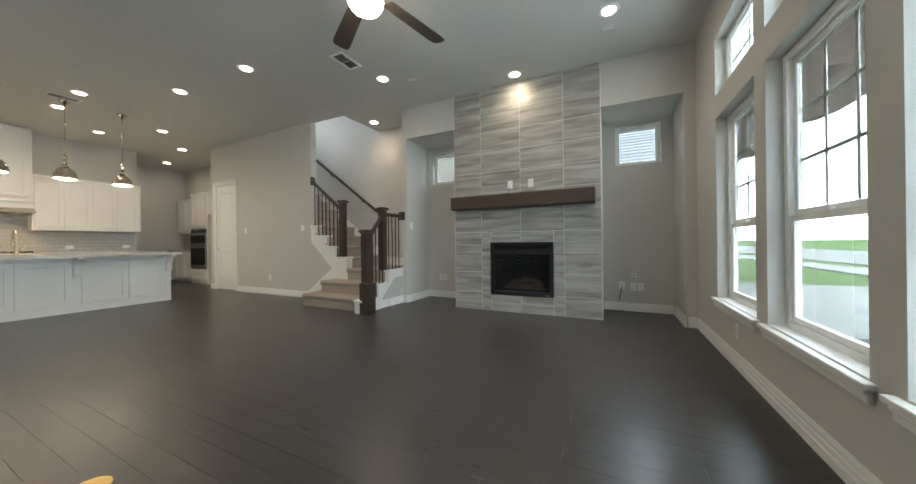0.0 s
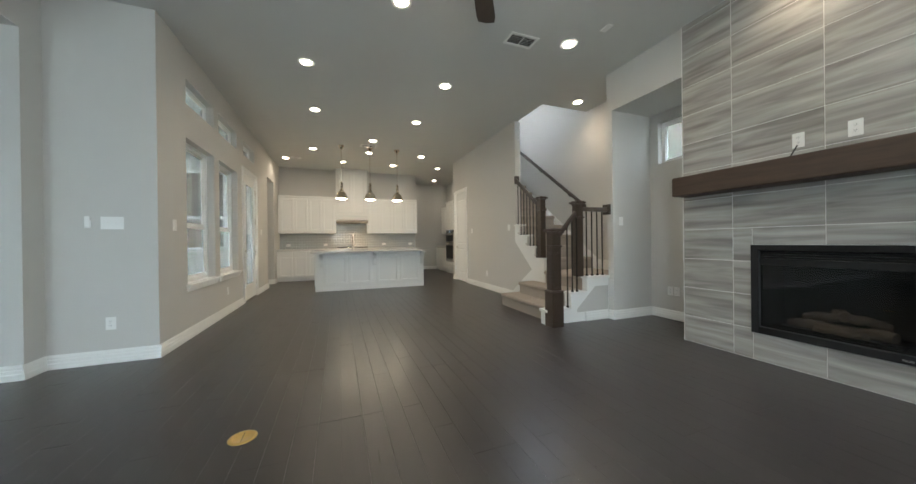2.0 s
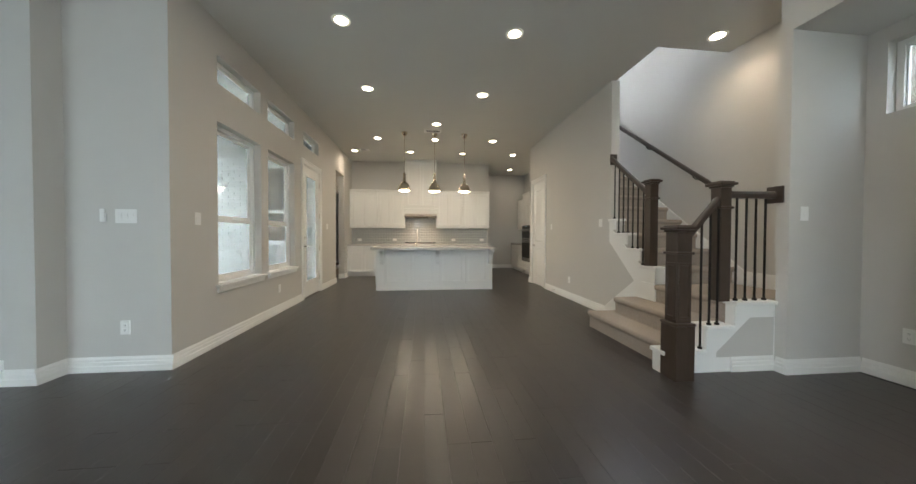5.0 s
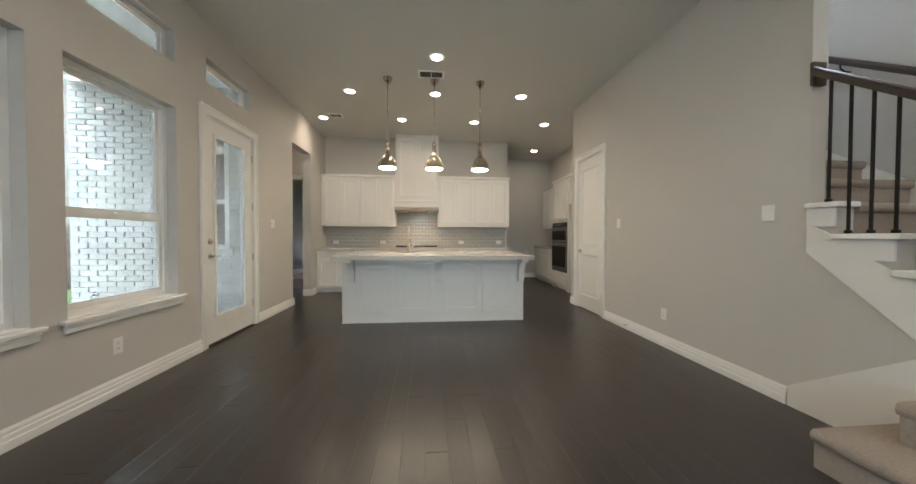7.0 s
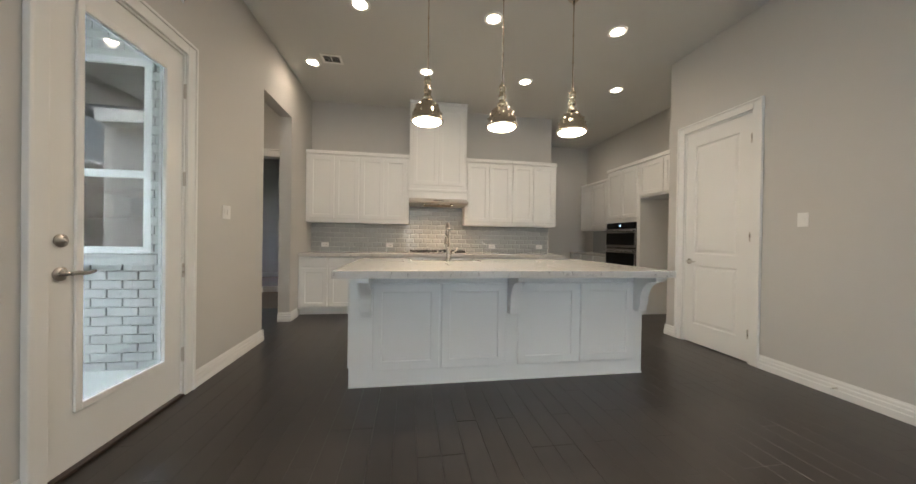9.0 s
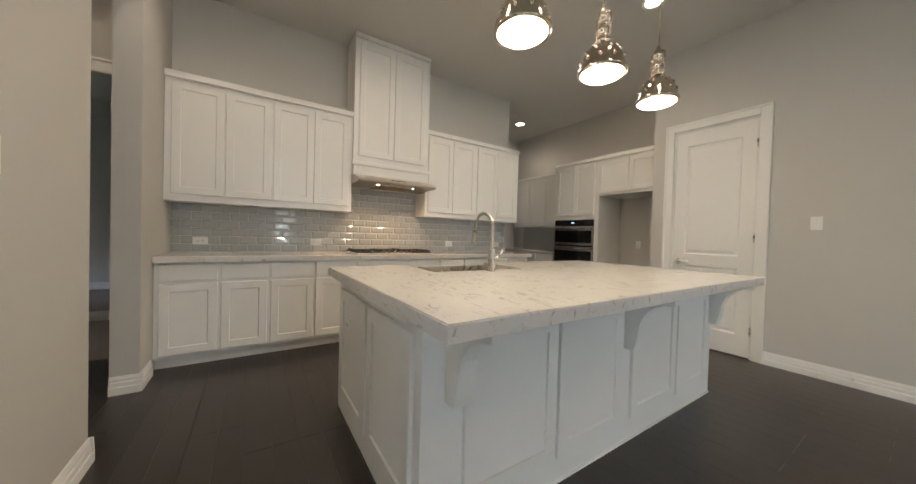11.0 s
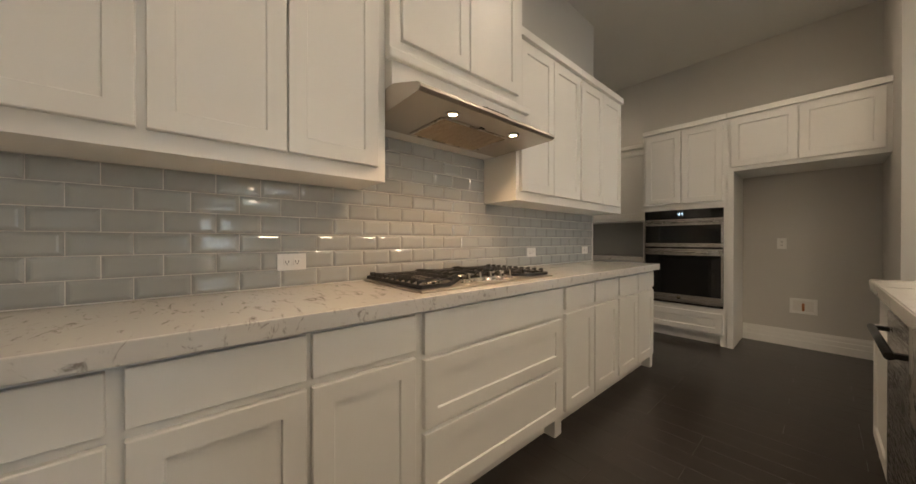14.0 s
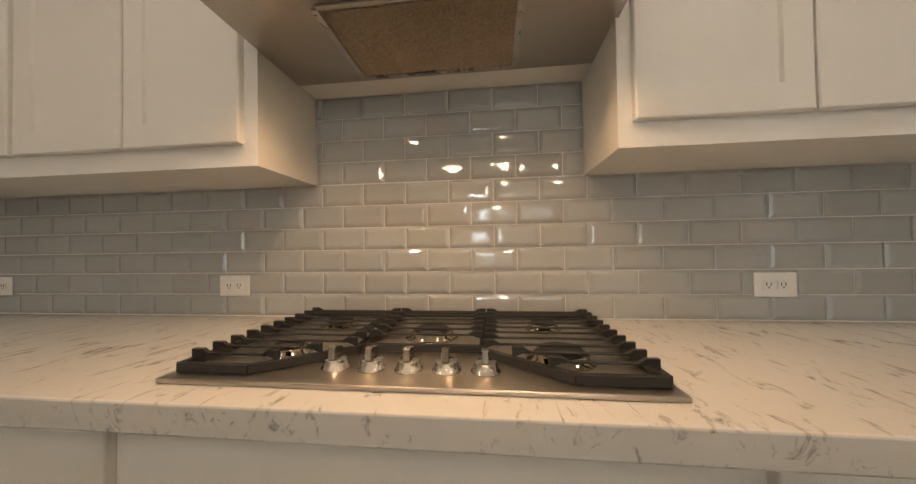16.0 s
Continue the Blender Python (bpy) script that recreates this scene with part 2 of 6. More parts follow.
def lathe(bm, profile, center=(0, 0), seg=24):
    """A turned solid round z from (radius, z) pairs."""
    rings = []
    for r, z in profile:
        rings.append([bm.verts.new((center[0] + r * math.cos(2 * math.pi * i / seg), center[1] + r * math.sin(2 * math.pi * i / seg), z)) for i in range(seg)])
    fs = []
    for a, b in zip(rings, rings[1:]):
        for i in range(seg):
            fs.append(bm.faces.new([a[i], a[(i + 1) % seg], b[(i + 1) % seg], b[i]]))
    for ring, r in ((rings[0], profile[0][0]), (rings[-1], profile[-1][0])):
        if r > 1e-5:
            fs.append(bm.faces.new(ring))
    for f in fs:
        f.smooth = True
    bmesh.ops.recalc_face_normals(bm, faces=fs)
    return bm


def tube(bm, pts, r, seg=10):
    """A round bar through the points."""
    pts = [Vector(p) for p in pts]
    rings = []
    for i, p in enumerate(pts):
        d = (pts[min(i + 1, len(pts) - 1)] - pts[max(i - 1, 0)]).normalized()
        side = d.cross(Vector((0, 0, 1)) if abs(d.z) < 0.95 else Vector((1, 0, 0))).normalized()
        up = side.cross(d).normalized()
        rr = r[i] if isinstance(r, (list, tuple)) else r
        rings.append([bm.verts.new(p + rr * (math.cos(2 * math.pi * k / seg) * side + math.sin(2 * math.pi * k / seg) * up)) for k in range(seg)])
    fs = []
    for a, b in zip(rings, rings[1:]):
        for k in range(seg):
            f = bm.faces.new([a[k], a[(k + 1) % seg], b[(k + 1) % seg], b[k]])
            f.smooth = True
            fs.append(f)
    fs += [bm.faces.new(rings[0]), bm.faces.new(rings[-1])]
    bmesh.ops.recalc_face_normals(bm, faces=fs)
    return bm


def finish(name, bm, mat):
    me = bpy.data.meshes.new(name)
    bm.to_mesh(me)
    bm.free()
    for m in mat if isinstance(mat, (list, tuple)) else (mat,):
        me.materials.append(m)
    return me


def part(name, bm, mat, parent, label=""):
    ob = new(name, finish(name, bm, mat))
    ob.parent = parent
    return tagged(ob, label)


def structure(name, bm, mat, label, category):
    return tagged(new(name, finish(name, bm, mat)), label, category, kind="structure")


def thing(name, at, label, category, group=""):
    ob = new(name)
    ob.empty_display_size = 0.1
    ob.matrix_world = at
    return tagged(ob, label, category, group)


def bx(*a):
    return box(bmesh.new(), *a)


def shaker(bm, x0, x1, z0, z1, y, thick=0.02, rail=0.062, deep=0.008):
    """A frame-and-panel front that faces -y: outer face at y - thick."""
    f = y - thick
    r = min(rail, (z1 - z0) * 0.3, (x1 - x0) * 0.3)
    b = 0.003
    def ring(i, yy):
        return [bm.verts.new(p) for p in ((x0 + i, yy, z0 + i), (x1 - i, yy, z0 + i), (x1 - i, yy, z1 - i), (x0 + i, yy, z1 - i))]
    rs = [ring(0, y), ring(0, f + b), ring(b, f), ring(r, f), ring(r + 0.004, f + deep)]
    for a, c in zip(rs, rs[1:]):
        for i in range(4):
            bm.faces.new([a[i], a[(i + 1) % 4], c[(i + 1) % 4], c[i]])
    bm.faces.new(rs[-1])
    bm.faces.new(rs[0][::-1])
    return bm


def slab_front(bm, x0, x1, z0, z1, y, thick=0.02):
    return box(bm, x0, x1, y - thick, y, z0, z1, 0.003)


def wall_mesh(axis, a0, a1, t0, t1, z0, z1, holes):
    """A wall along an axis from a0 to a1, between faces t0 and t1, with holes (a0, a1, z0, z1)."""
    bm = bmesh.new()
    us = sorted({a0, a1, *[h[0] for h in holes], *[h[1] for h in holes]})
    zs = sorted({z0, z1, *[h[2] for h in holes], *[h[3] for h in holes]})
    us = [u for u in us if a0 <= u <= a1]
    zs = [z for z in zs if z0 <= z <= z1]
    solid = {}
    for i in range(len(us) - 1):
        for j in range(len(zs) - 1):
            u, z = (us[i] + us[i + 1]) / 2, (zs[j] + zs[j + 1]) / 2
            solid[i, j] = not any(h[0] < u < h[1] and h[2] < z < h[3] for h in holes)
    def P(u, t, z):
        return (u, t, z) if axis == "x" else (t, u, z)
    grid = {}
    def V(i, k, j):
        if (i, k, j) not in grid:
            grid[i, k, j] = bm.verts.new(P(us[i], (t0, t1)[k], zs[j]))
        return grid[i, k, j]
    for (i, j), s in solid.items():
        if not s:
            continue
        bm.faces.new([V(i, 0, j), V(i + 1, 0, j), V(i + 1, 0, j + 1), V(i, 0, j + 1)])
        bm.faces.new([V(i, 1, j), V(i, 1, j + 1), V(i + 1, 1, j + 1), V(i + 1, 1, j)])
        if not solid.get((i - 1, j)):
            bm.faces.new([V(i, 0, j), V(i, 0, j + 1), V(i, 1, j + 1), V(i, 1, j)])
        if not solid.get((i + 1, j)):
            bm.faces.new([V(i + 1, 0, j), V(i + 1, 1, j), V(i + 1, 1, j + 1), V(i + 1, 0, j + 1)])
        if not solid.get((i, j - 1)):
            bm.faces.new([V(i, 0, j), V(i, 1, j), V(i + 1, 1, j), V(i + 1, 0, j)])
        if not solid.get((i, j + 1)):
            bm.faces.new([V(i, 0, j + 1), V(i + 1, 0, j + 1), V(i + 1, 1, j + 1), V(i, 1, j + 1)])
    bmesh.ops.recalc_face_normals(bm, faces=bm.faces[:])
    return bm


# ---------- the large structure ----------
XE, YN, YS, XW = 0.83, 4.85, -0.325, -10.735       # faces of the east, north, south and kitchen walls
NOOK = 5.57
PANTRY_Y = 4.505
BAY_X = -3.92

floor_bm = bmesh.new()
box(floor_bm, -13.0, XE + 0.16, YS - 0.15, 5.9, -0.16, -0.006)
box(floor_bm, BAY_X - 0.15, XE + 0.16, -4.9, YS - 0.15, -0.16, -0.006)
box(floor_bm, -13.0, -8.52, -3.19, YS - 0.15, -0.16, -0.006)
structure("floor", floor_bm, M_SUB, "dark wooden floor's base board", "floor")
ceiling_bm = bmesh.new()
box(ceiling_bm, -13.0, -4.47, -3.19, PANTRY_Y + 0.06, CEIL, CEIL + 0.25)
box(ceiling_bm, -4.47, XE + 0.16, -4.9, 5.9, CEIL, CEIL + 0.25)
box(ceiling_bm, -13.0, -8.66, PANTRY_Y + 0.06, 5.9, CEIL, CEIL + 0.25)
structure("ceiling", ceiling_bm, M_CEIL, "smooth painted greige ceiling", "ceiling")

EAST_WINDOWS = [(3.18, 4.09, 0.485, 2.19), (2.10, 3.00, 0.485, 2.19), (1.02, 1.92, 0.485, 2.19)]
EAST_TRANSOMS = [(a, b, 2.41, 2.95) for a, b, _, _ in EAST_WINDOWS]
SOUTH_WINDOWS = [(-5.44, -4.55, 0.635, 2.35), (-6.53, -5.63, 0.635, 2.35)]
SOUTH_TRANSOMS = [(-5.44, -4.56, 2.75, 3.04), (-6.53, -5.63, 2.75, 3.04), (-7.75, -6.93, 2.775, 3.03)]
DOOR = (-7.78, -6.90, 0.0, 2.44)
HALL = (-9.83, -9.0, 0.0, 2.77)
STUDY_WINDOW, STUDY_TRANSOM = (-2.72, -1.73, 0.655, 2.34), (-2.72, -1.73, 2.68, 3.01)
# unseen windows, added to let light into the front room
ADDED_STUDY_EAST = [(-2.5, -1.6, 0.47, 2.15), (-3.6, -2.7, 0.47, 2.15)]
NOOK_W, NOOK_E = (-3.18, -2.56, 2.16, 2.74), (-0.02, 0.56, 2.15, 2.72)

structure("wall_east", wall_mesh("y", -4.9, 5.73, XE, XE + 0.16, 0, CEIL, EAST_WINDOWS + EAST_TRANSOMS + ADDED_STUDY_EAST), M_WALL, "greige painted wall with tall front windows", "wall")
structure("wall_nook", wall_mesh("x", -3.30, XE, NOOK, NOOK + 0.16, 0, CEIL, [NOOK_W, NOOK_E]), M_WALL, "greige wall behind the fireplace with two small windows", "wall")
structure("wall_south", wall_mesh("x", XW - 0.12, BAY_X - 0.15, YS - 0.15, YS, 0, CEIL, SOUTH_WINDOWS + SOUTH_TRANSOMS + [DOOR, HALL]), M_WALL, "greige wall with windows, glazed door and opening", "wall")
structure("wall_bay", wall_mesh("y", -4.9, YS, BAY_X - 0.15, BAY_X, 0, CEIL, [STUDY_WINDOW, STUDY_TRANSOM]), M_WALL, "pale greige wall with a window", "wall")
structure("wall_study", wall_mesh("x", BAY_X - 0.15, XE + 0.16, -5.06, -4.9, 0, CEIL, []), M_WALL, "plain greige wall closing the front room", "wall")
bay_bm = bmesh.new()
box(bay_bm, BAY_X, BAY_X + 0.21, -1.34, -1.12, 0, 2.91)
box(bay_bm, BAY_X, XE, -1.34, -1.12, 2.91, CEIL)
structure("wall_pier", bay_bm, M_WALL, "greige pier and beam between the two rooms", "wall")
nook_bm = bmesh.new()
box(nook_bm, -3.39, -3.30, YN, NOOK + 0.16, 0, CEIL)
box(nook_bm, 0.71, XE, YN, NOOK, 0, CEIL)
box(nook_bm, -3.30, -2.345, YN, NOOK, 2.865, CEIL)
box(nook_bm, -0.19, 0.71, YN, NOOK, 2.80, CEIL)
structure("wall_north", nook_bm, M_WALL, "greige header and piers beside the fireplace", "wall")
structure("wall_pantry", wall_mesh("x", -8.775, -5.28, PANTRY_Y, PANTRY_Y + 0.12, 0, CEIL, [(-8.545, -7.79, 0, 2.44)]), M_WALL, "greige wall with a white panelled door", "wall")
structure("wall_pantry_side", bx(-8.775, -8.655, PANTRY_Y + 0.12, 5.5, 0, CEIL), M_WALL, "greige side wall of the fridge recess", "wall")
structure("wall_pantry_back", bx(-8.655, -7.0, 5.38, 5.5, 0, CEIL), M_WALL, "plain wall inside the pantry", "wall")
structure("wall_kitchen", bx(XW - 0.12, XW, YS, 3.835, 0, CEIL), M_WALL, "greige kitchen wall", "wall")
structure("wall_kitchen_north", bx(-13.0, -8.655, 5.5, 5.65, 0, CEIL), M_WALL, "greige wall behind the ovens", "wall")
structure("wall_far", bx(-12.45, -12.3, YS - 0.15, 5.5, 0, CEIL), M_WALL, "greige wall at the end of the passage", "wall")
stair_bm = bmesh.new()
box(stair_bm, -3.39, -3.27, YN + 0.03, 5.65, CEIL + 0.25, 6.2)
box(stair_bm, -8.655, -4.47, PANTRY_Y + 0.0, PANTRY_Y + 0.12, CEIL + 0.25, 6.2)
box(stair_bm, -4.47, -4.35, PANTRY_Y, 5.499, CEIL + 0.25, 6.2)
box(stair_bm, -8.655, -8.5, PANTRY_Y + 0.12, 5.5, CEIL + 0.25, 6.2)
# the hole upstairs is added out of view, to brighten the stairwell
structure("wall_stair_north", wall_mesh("x", -8.655, -3.39, 5.5, 5.65, 0, 6.2, [(-7.2, -5.2, 4.5, 5.9)]), M_WALL, "greige wall along the stairs", "wall")
structure("wall_stair", stair_bm, M_WALL, "greige walls of the stairwell", "wall")
structure("ceiling_stair", bx(-8.655, -3.27, PANTRY_Y, 5.65, 6.2, 6.35), M_CEIL, "painted ceiling above the stairs", "ceiling")
hall_bm = wall_mesh("y", -1.70, YS - 0.15, -10.72, -10.60, 0, CEIL, [(-1.45, -0.62, 0, 2.41)])
structure("wall_hall", hall_bm, M_WALL, "greige hall wall with a doorway", "wall")
structure("wall_hall_side", bx(-8.62, -8.5, -3.19, YS - 0.15, 0, CEIL), M_WALL, "greige hall side wall", "wall")
structure("wall_hall_south", bx(-10.72, -8.62, -1.82, -1.70, 0, CEIL), M_WALL, "greige wall along the hall", "wall")
structure("wall_bedroom_west", bx(-15.15, -15.0, -3.19, YS, 0, CEIL), M_WALL, "grey wall of the far bedroom", "wall")
structure("wall_bedroom_north", bx(-15.0, -12.45, YS - 0.15, YS, 0, CEIL), M_WALL, "plain wall of the far bedroom", "wall")
structure("wall_bedroom_east", bx(-10.72, -10.60, -3.04, -1.82, 0, CEIL), M_WALL, "plain wall of the far bedroom", "wall")
structure("ceiling_bedroom", bx(-15.15, -10.72, -3.19, YS - 0.15, CEIL - 0.02, CEIL - 0.002), M_CEIL, "painted ceiling of the far bedroom", "ceiling")
# has a small added opening, unseen, that lets daylight into the bedroom
structure("wall_hall_end", wall_mesh("x", -15.0, -8.62, -3.19, -3.04, 0, CEIL, [(-14.4, -13.5, 1.2, 1.7)]), M_WALL, "plain wall of the far bedroom", "wall")
structure("carpet_floor", bx(-15.0, -10.70, -3.04, YS - 0.15, -0.005, 0.012), M_CARPET, "pale carpet in the far bedroom", "carpet")


# ---------- windows ----------
def window(name, axis, a0, a1, z0, z1, face, out, sash=True, muntin=(0, 0), label="", sill=True, grid_upper_only=True):
    """A vinyl window set in a wall hole. face: the room face of the wall; out: +1 or -1, the way outdoors."""
    w = thing(name, Matrix(), label, "window")
    w["kind"] = "structure"
    def B(u0, u1, t0, t1, za, zb, bev=0.0):
        lo, hi = sorted((face + out * t0, face + out * t1))
        return box(bmesh.new(), u0, u1, lo, hi, za, zb, bev) if axis == "x" else box(bmesh.new(), lo, hi, u0, u1, za, zb, bev)
    f = 0.045
    fr = bmesh.new()
    def add(u0, u1, t0, t1, za, zb):
        lo, hi = sorted((face + out * t0, face + out * t1))
        box(fr, *((u0, u1, lo, hi) if axis == "x" else (lo, hi, u0, u1)), za, zb, 0.003)
    for u0, u1, za, zb in ((a0, a0 + f, z0, z1), (a1 - f, a1, z0, z1), (a0 + f, a1 - f, z0, z0 + f), (a0 + f, a1 - f, z1 - f, z1)):
        add(u0, u1, 0.085, 0.15, za, zb)
    part("window_frame", fr, M_VINYL, w)
    zm = z0 + 0.41 * (z1 - z0)
    rows = [(z0 + f, zm, 0.115), (zm, z1 - f, 0.135)] if sash else [(z0 + f, z1 - f, 0.12)]
    for k, (za, zb, t) in enumerate(rows):
        s = 0.036 if sash else 0.012
        fr = bmesh.new()
        for u0, u1, zc, zd in ((a0 + f, a0 + f + s, za, zb), (a1 - f - s, a1 - f, za, zb), (a0 + f + s, a1 - f - s, za, za + s), (a0 + f + s, a1 - f - s, zb - s, zb)):
            add(u0, u1, t - 0.018, t + 0.012, zc, zd)
        sash_ob = part("sash" if sash else "stop", fr, M_VINYL, w)
        pane = part("pane", B(a0 + f + s - 0.004, a1 - f - s + 0.004, t - 0.004, t + 0.002, za + s - 0.004, zb - s + 0.004), M_GLASSTINT if axis == "y" and face > 0 and a0 > 0 and sash else M_GLASS, sash_ob, "window glass tinted to dim the outdoor view")
        pane.visible_shadow = False
        if muntin != (0, 0) and (k == len(rows) - 1 or not grid_upper_only):
            fr = bmesh.new()
            for i in range(1, muntin[0]):
                u = a0 + f + s + (a1 - a0 - 2 * f - 2 * s) * i / muntin[0]
                add(u - 0.011, u + 0.011, t + 0.003, t + 0.010, za + s, zb - s)
            for i in range(1, muntin[1]):
                z = za + s + (zb - za - 2 * s) * i / muntin[1]
                add(a0 + f + s, a1 - f - s, t + 0.003, t + 0.011, z - 0.011, z + 0.011)
            part("glazing_bar", fr, M_VINYL, sash_ob)
    if sash:
        um = (a0 + a1) / 2
        part("latch", B(um - 0.03, um + 0.03, 0.075, 0.10, zm, zm + 0.018, 0.004), M_VINYL, w)
    if sill:
        part("window_sill", B(a0 - 0.05, a1 + 0.05, -0.045, 0.0, z0 - 0.028, z0 - 0.001, 0.006), M_TRIM, w)
        part("window_stool", B(a0 + 0.001, a1 - 0.001, 0.0, 0.085, z0 - 0.0, z0 + 0.006), M_TRIM, w)
        part("apron", B(a0 - 0.03, a1 + 0.03, -0.022, -0.001, z0 - 0.085, z0 - 0.028, 0.005), M_TRIM, w)
        part("apron", B(a0 - 0.03, a1 + 0.03, -0.034, -0.001, z0 - 0.050, z0 - 0.029, 0.006), M_TRIM, w)
    return w


k = 0
# the seen front windows, then the added unseen ones of the front room
for h in EAST_WINDOWS + ADDED_STUDY_EAST:
    k += 1
    window("window_%d" % k, "y", *h, XE, 1, True, (3, 3), "tall white double-hung window with glazing bars and sill")
for h in EAST_TRANSOMS:
    k += 1
    window("window_%d" % k, "y", *h, XE, 1, False, (2, 2), "white transom window above a tall window", False)
for h in SOUTH_WINDOWS:
    k += 1
    window("window_%d" % k, "x", *h, YS, -1, True, (0, 0), "white double-hung window towards the brick courtyard")
for h in SOUTH_TRANSOMS:
    k += 1
    window("window_%d" % k, "x", *h, YS, -1, False, (0, 0), "small white transom window under the ceiling", False)
window("window_%d" % (k + 1), "y", *STUDY_WINDOW, BAY_X, -1, True, (0, 0), "white double-hung window of the front room")
window("window_%d" % (k + 2), "y", *STUDY_TRANSOM, BAY_X, -1, False, (0, 0), "white transom window of the front room", False)
window("window_%d" % (k + 3), "x", *NOOK_W, NOOK, 1, False, (0, 0), "small square white window beside the fireplace", False)
window("window_%d" % (k + 4), "x", *NOOK_E, NOOK, 1, False, (0, 0), "small square white window beside the fireplace", False)


# ---------- baseboards ----------
def baseboard(name, x0, y0, x1, y1, nx, ny, h=0.125):
    """A stepped white skirting along a wall line; (nx, ny) points into the room."""
    bm = bmesh.new()
    prof = [(0, 0), (0.019, 0), (0.019, h * 0.40), (0.014, h * 0.44), (0.014, h * 0.66), (0.0095, h * 0.70), (0.0095, h * 0.85), (0.005, h * 0.95), (0.005, h), (0, h)]
    lo = [bm.verts.new((x0 + nx * d, y0 + ny * d, z)) for d, z in prof]
    hi = [bm.verts.new((x1 + nx * d, y1 + ny * d, z)) for d, z in prof]
    fs = [bm.faces.new(lo), bm.faces.new(hi[::-1])]
    for i in range(len(prof)):
        j = (i + 1) % len(prof)
        fs.append(bm.faces.new([lo[i], lo[j], hi[j], hi[i]]))
    bmesh.ops.recalc_face_normals(bm, faces=fs)
    return structure(name, bm, M_TRIM, "white stepped skirting board", "baseboard")


G = 0.019
for i, b in enumerate([
    (XE, -1.12, XE, YN, -1, 0), (0.71 + G, YN, XE - G, YN, 0, -1), (0.71, YN - G, 0.71, NOOK, -1, 0), (-0.19, NOOK, 0.71 - G, NOOK, 0, -1),
    (-3.30 + G, NOOK, -2.345, NOOK, 0, -1), (-3.30, YN - G, -3.30, NOOK, 1, 0), (-3.375, YN, -3.30, YN, 0, -1),
    (-7.70, PANTRY_Y, -5.38, PANTRY_Y, 0, -1), (-8.775, PANTRY_Y, -8.64, PANTRY_Y, 0, -1), (-8.775, PANTRY_Y - G, -8.775, 4.88, -1, 0),
    (BAY_X - 0.15, YS, BAY_X, YS, 0, 1), (-6.81, YS, BAY_X - 0.15, YS, 0, 1), (-9.0, YS, -7.87, YS, 0, 1), (-9.0, YS - 0.15, -9.0, YS + G, -1, 0), (-10.10, YS, -9.83, YS, 0, 1), (-9.83, YS - 0.15, -9.83, YS + G, 1, 0),
    (BAY_X, -1.12, BAY_X, YS + G, 1, 0), (BAY_X, -1.12, BAY_X + 0.21 + G, -1.12, 0, 1), (BAY_X + 0.21, -1.34, BAY_X + 0.21, -1.12, 1, 0), (BAY_X, -1.34, BAY_X + 0.21 + G, -1.34, 0, -1), (BAY_X, -4.9, BAY_X, -1.34, 1, 0),
    (-12.3, -1.70, -12.3, 5.5, 1, 0), (XW - 0.12, 3.835, XW, 3.835, 0, 1), (-9.75, 5.5, -8.775, 5.5, 0, -1, 0.18), (-3.40, 4.44, -3.40, YN, 1, 0), (-12.3, -1.70, -10.68, -1.70, 0, 1), (-9.67, -1.70, -8.62, -1.70, 0, 1), (-12.3, -3.04, -10.72, -3.04, 0, 1),
]):
    baseboard("baseboard", *b)


# ---------- fireplace ----------
FX0, FX1, FY = -2.345, -0.19, 4.83
FBX0, FBX1, FBZ0, FBZ1 = -1.735, -0.808, 0.25, 1.035
chase = structure("fireplace_wall", wall_mesh("x", FX0 + 0.008, FX1 - 0.008, FY, NOOK, 0, CEIL, [(FBX0 + 0.02, FBX1 - 0.02, FBZ0 + 0.02, FBZ1 - 0.02)]), M_GROUT, "fireplace breast clad in striated stone tiles", "fireplace")
fire = thing("gas_fireplace", pose((FBX0 + FBX1) / 2, FY, FBZ0), "black framed gas fireplace with ceramic logs behind glass", "fireplace")
W2, H2 = (FBX1 - FBX0) / 2, FBZ1 - FBZ0
fr = bmesh.new()
box(fr, -W2, -W2 + 0.055, -0.032, 0.01, 0, H2, 0.004)
box(fr, W2 - 0.055, W2, -0.032, 0.01, 0, H2, 0.004)
box(fr, -W2 + 0.055, W2 - 0.055, -0.032, 0.01, H2 - 0.05, H2, 0.004)
box(fr, -W2 + 0.055, W2 - 0.055, -0.032, 0.01, 0, 0.06, 0.004)
part("frame", fr, M_BLACK, fire, "black metal surround")
fr = bmesh.new()
box(fr, -W2 + 0.055, W2 - 0.055, -0.012, 0.01, H2 - 0.175, H2 - 0.12, 0.006)
part("hood_lip", fr, M_BLACK, fire)
for i in range(3):
    part("louvre", bx(-W2 + 0.055, W2 - 0.055, -0.004 + 0.01 * i, 0.03 + 0.01 * i, H2 - 0.115 + 0.02 * i, H2 - 0.103 + 0.02 * i, 0.002), M_BLACK, fire)
fr = bmesh.new()
box(fr, -W2 + 0.055, W2 - 0.055, 0.38, 0.40, 0.06, H2 - 0.05)
box(fr, -W2 + 0.04, -W2 + 0.055, 0.01, 0.40, 0.03, H2 - 0.03)
box(fr, W2 - 0.055, W2 - 0.04, 0.01, 0.40, 0.03, H2 - 0.03)
box(fr, -W2 + 0.055, W2 - 0.055, 0.012, 0.40, 0.03, 0.06)
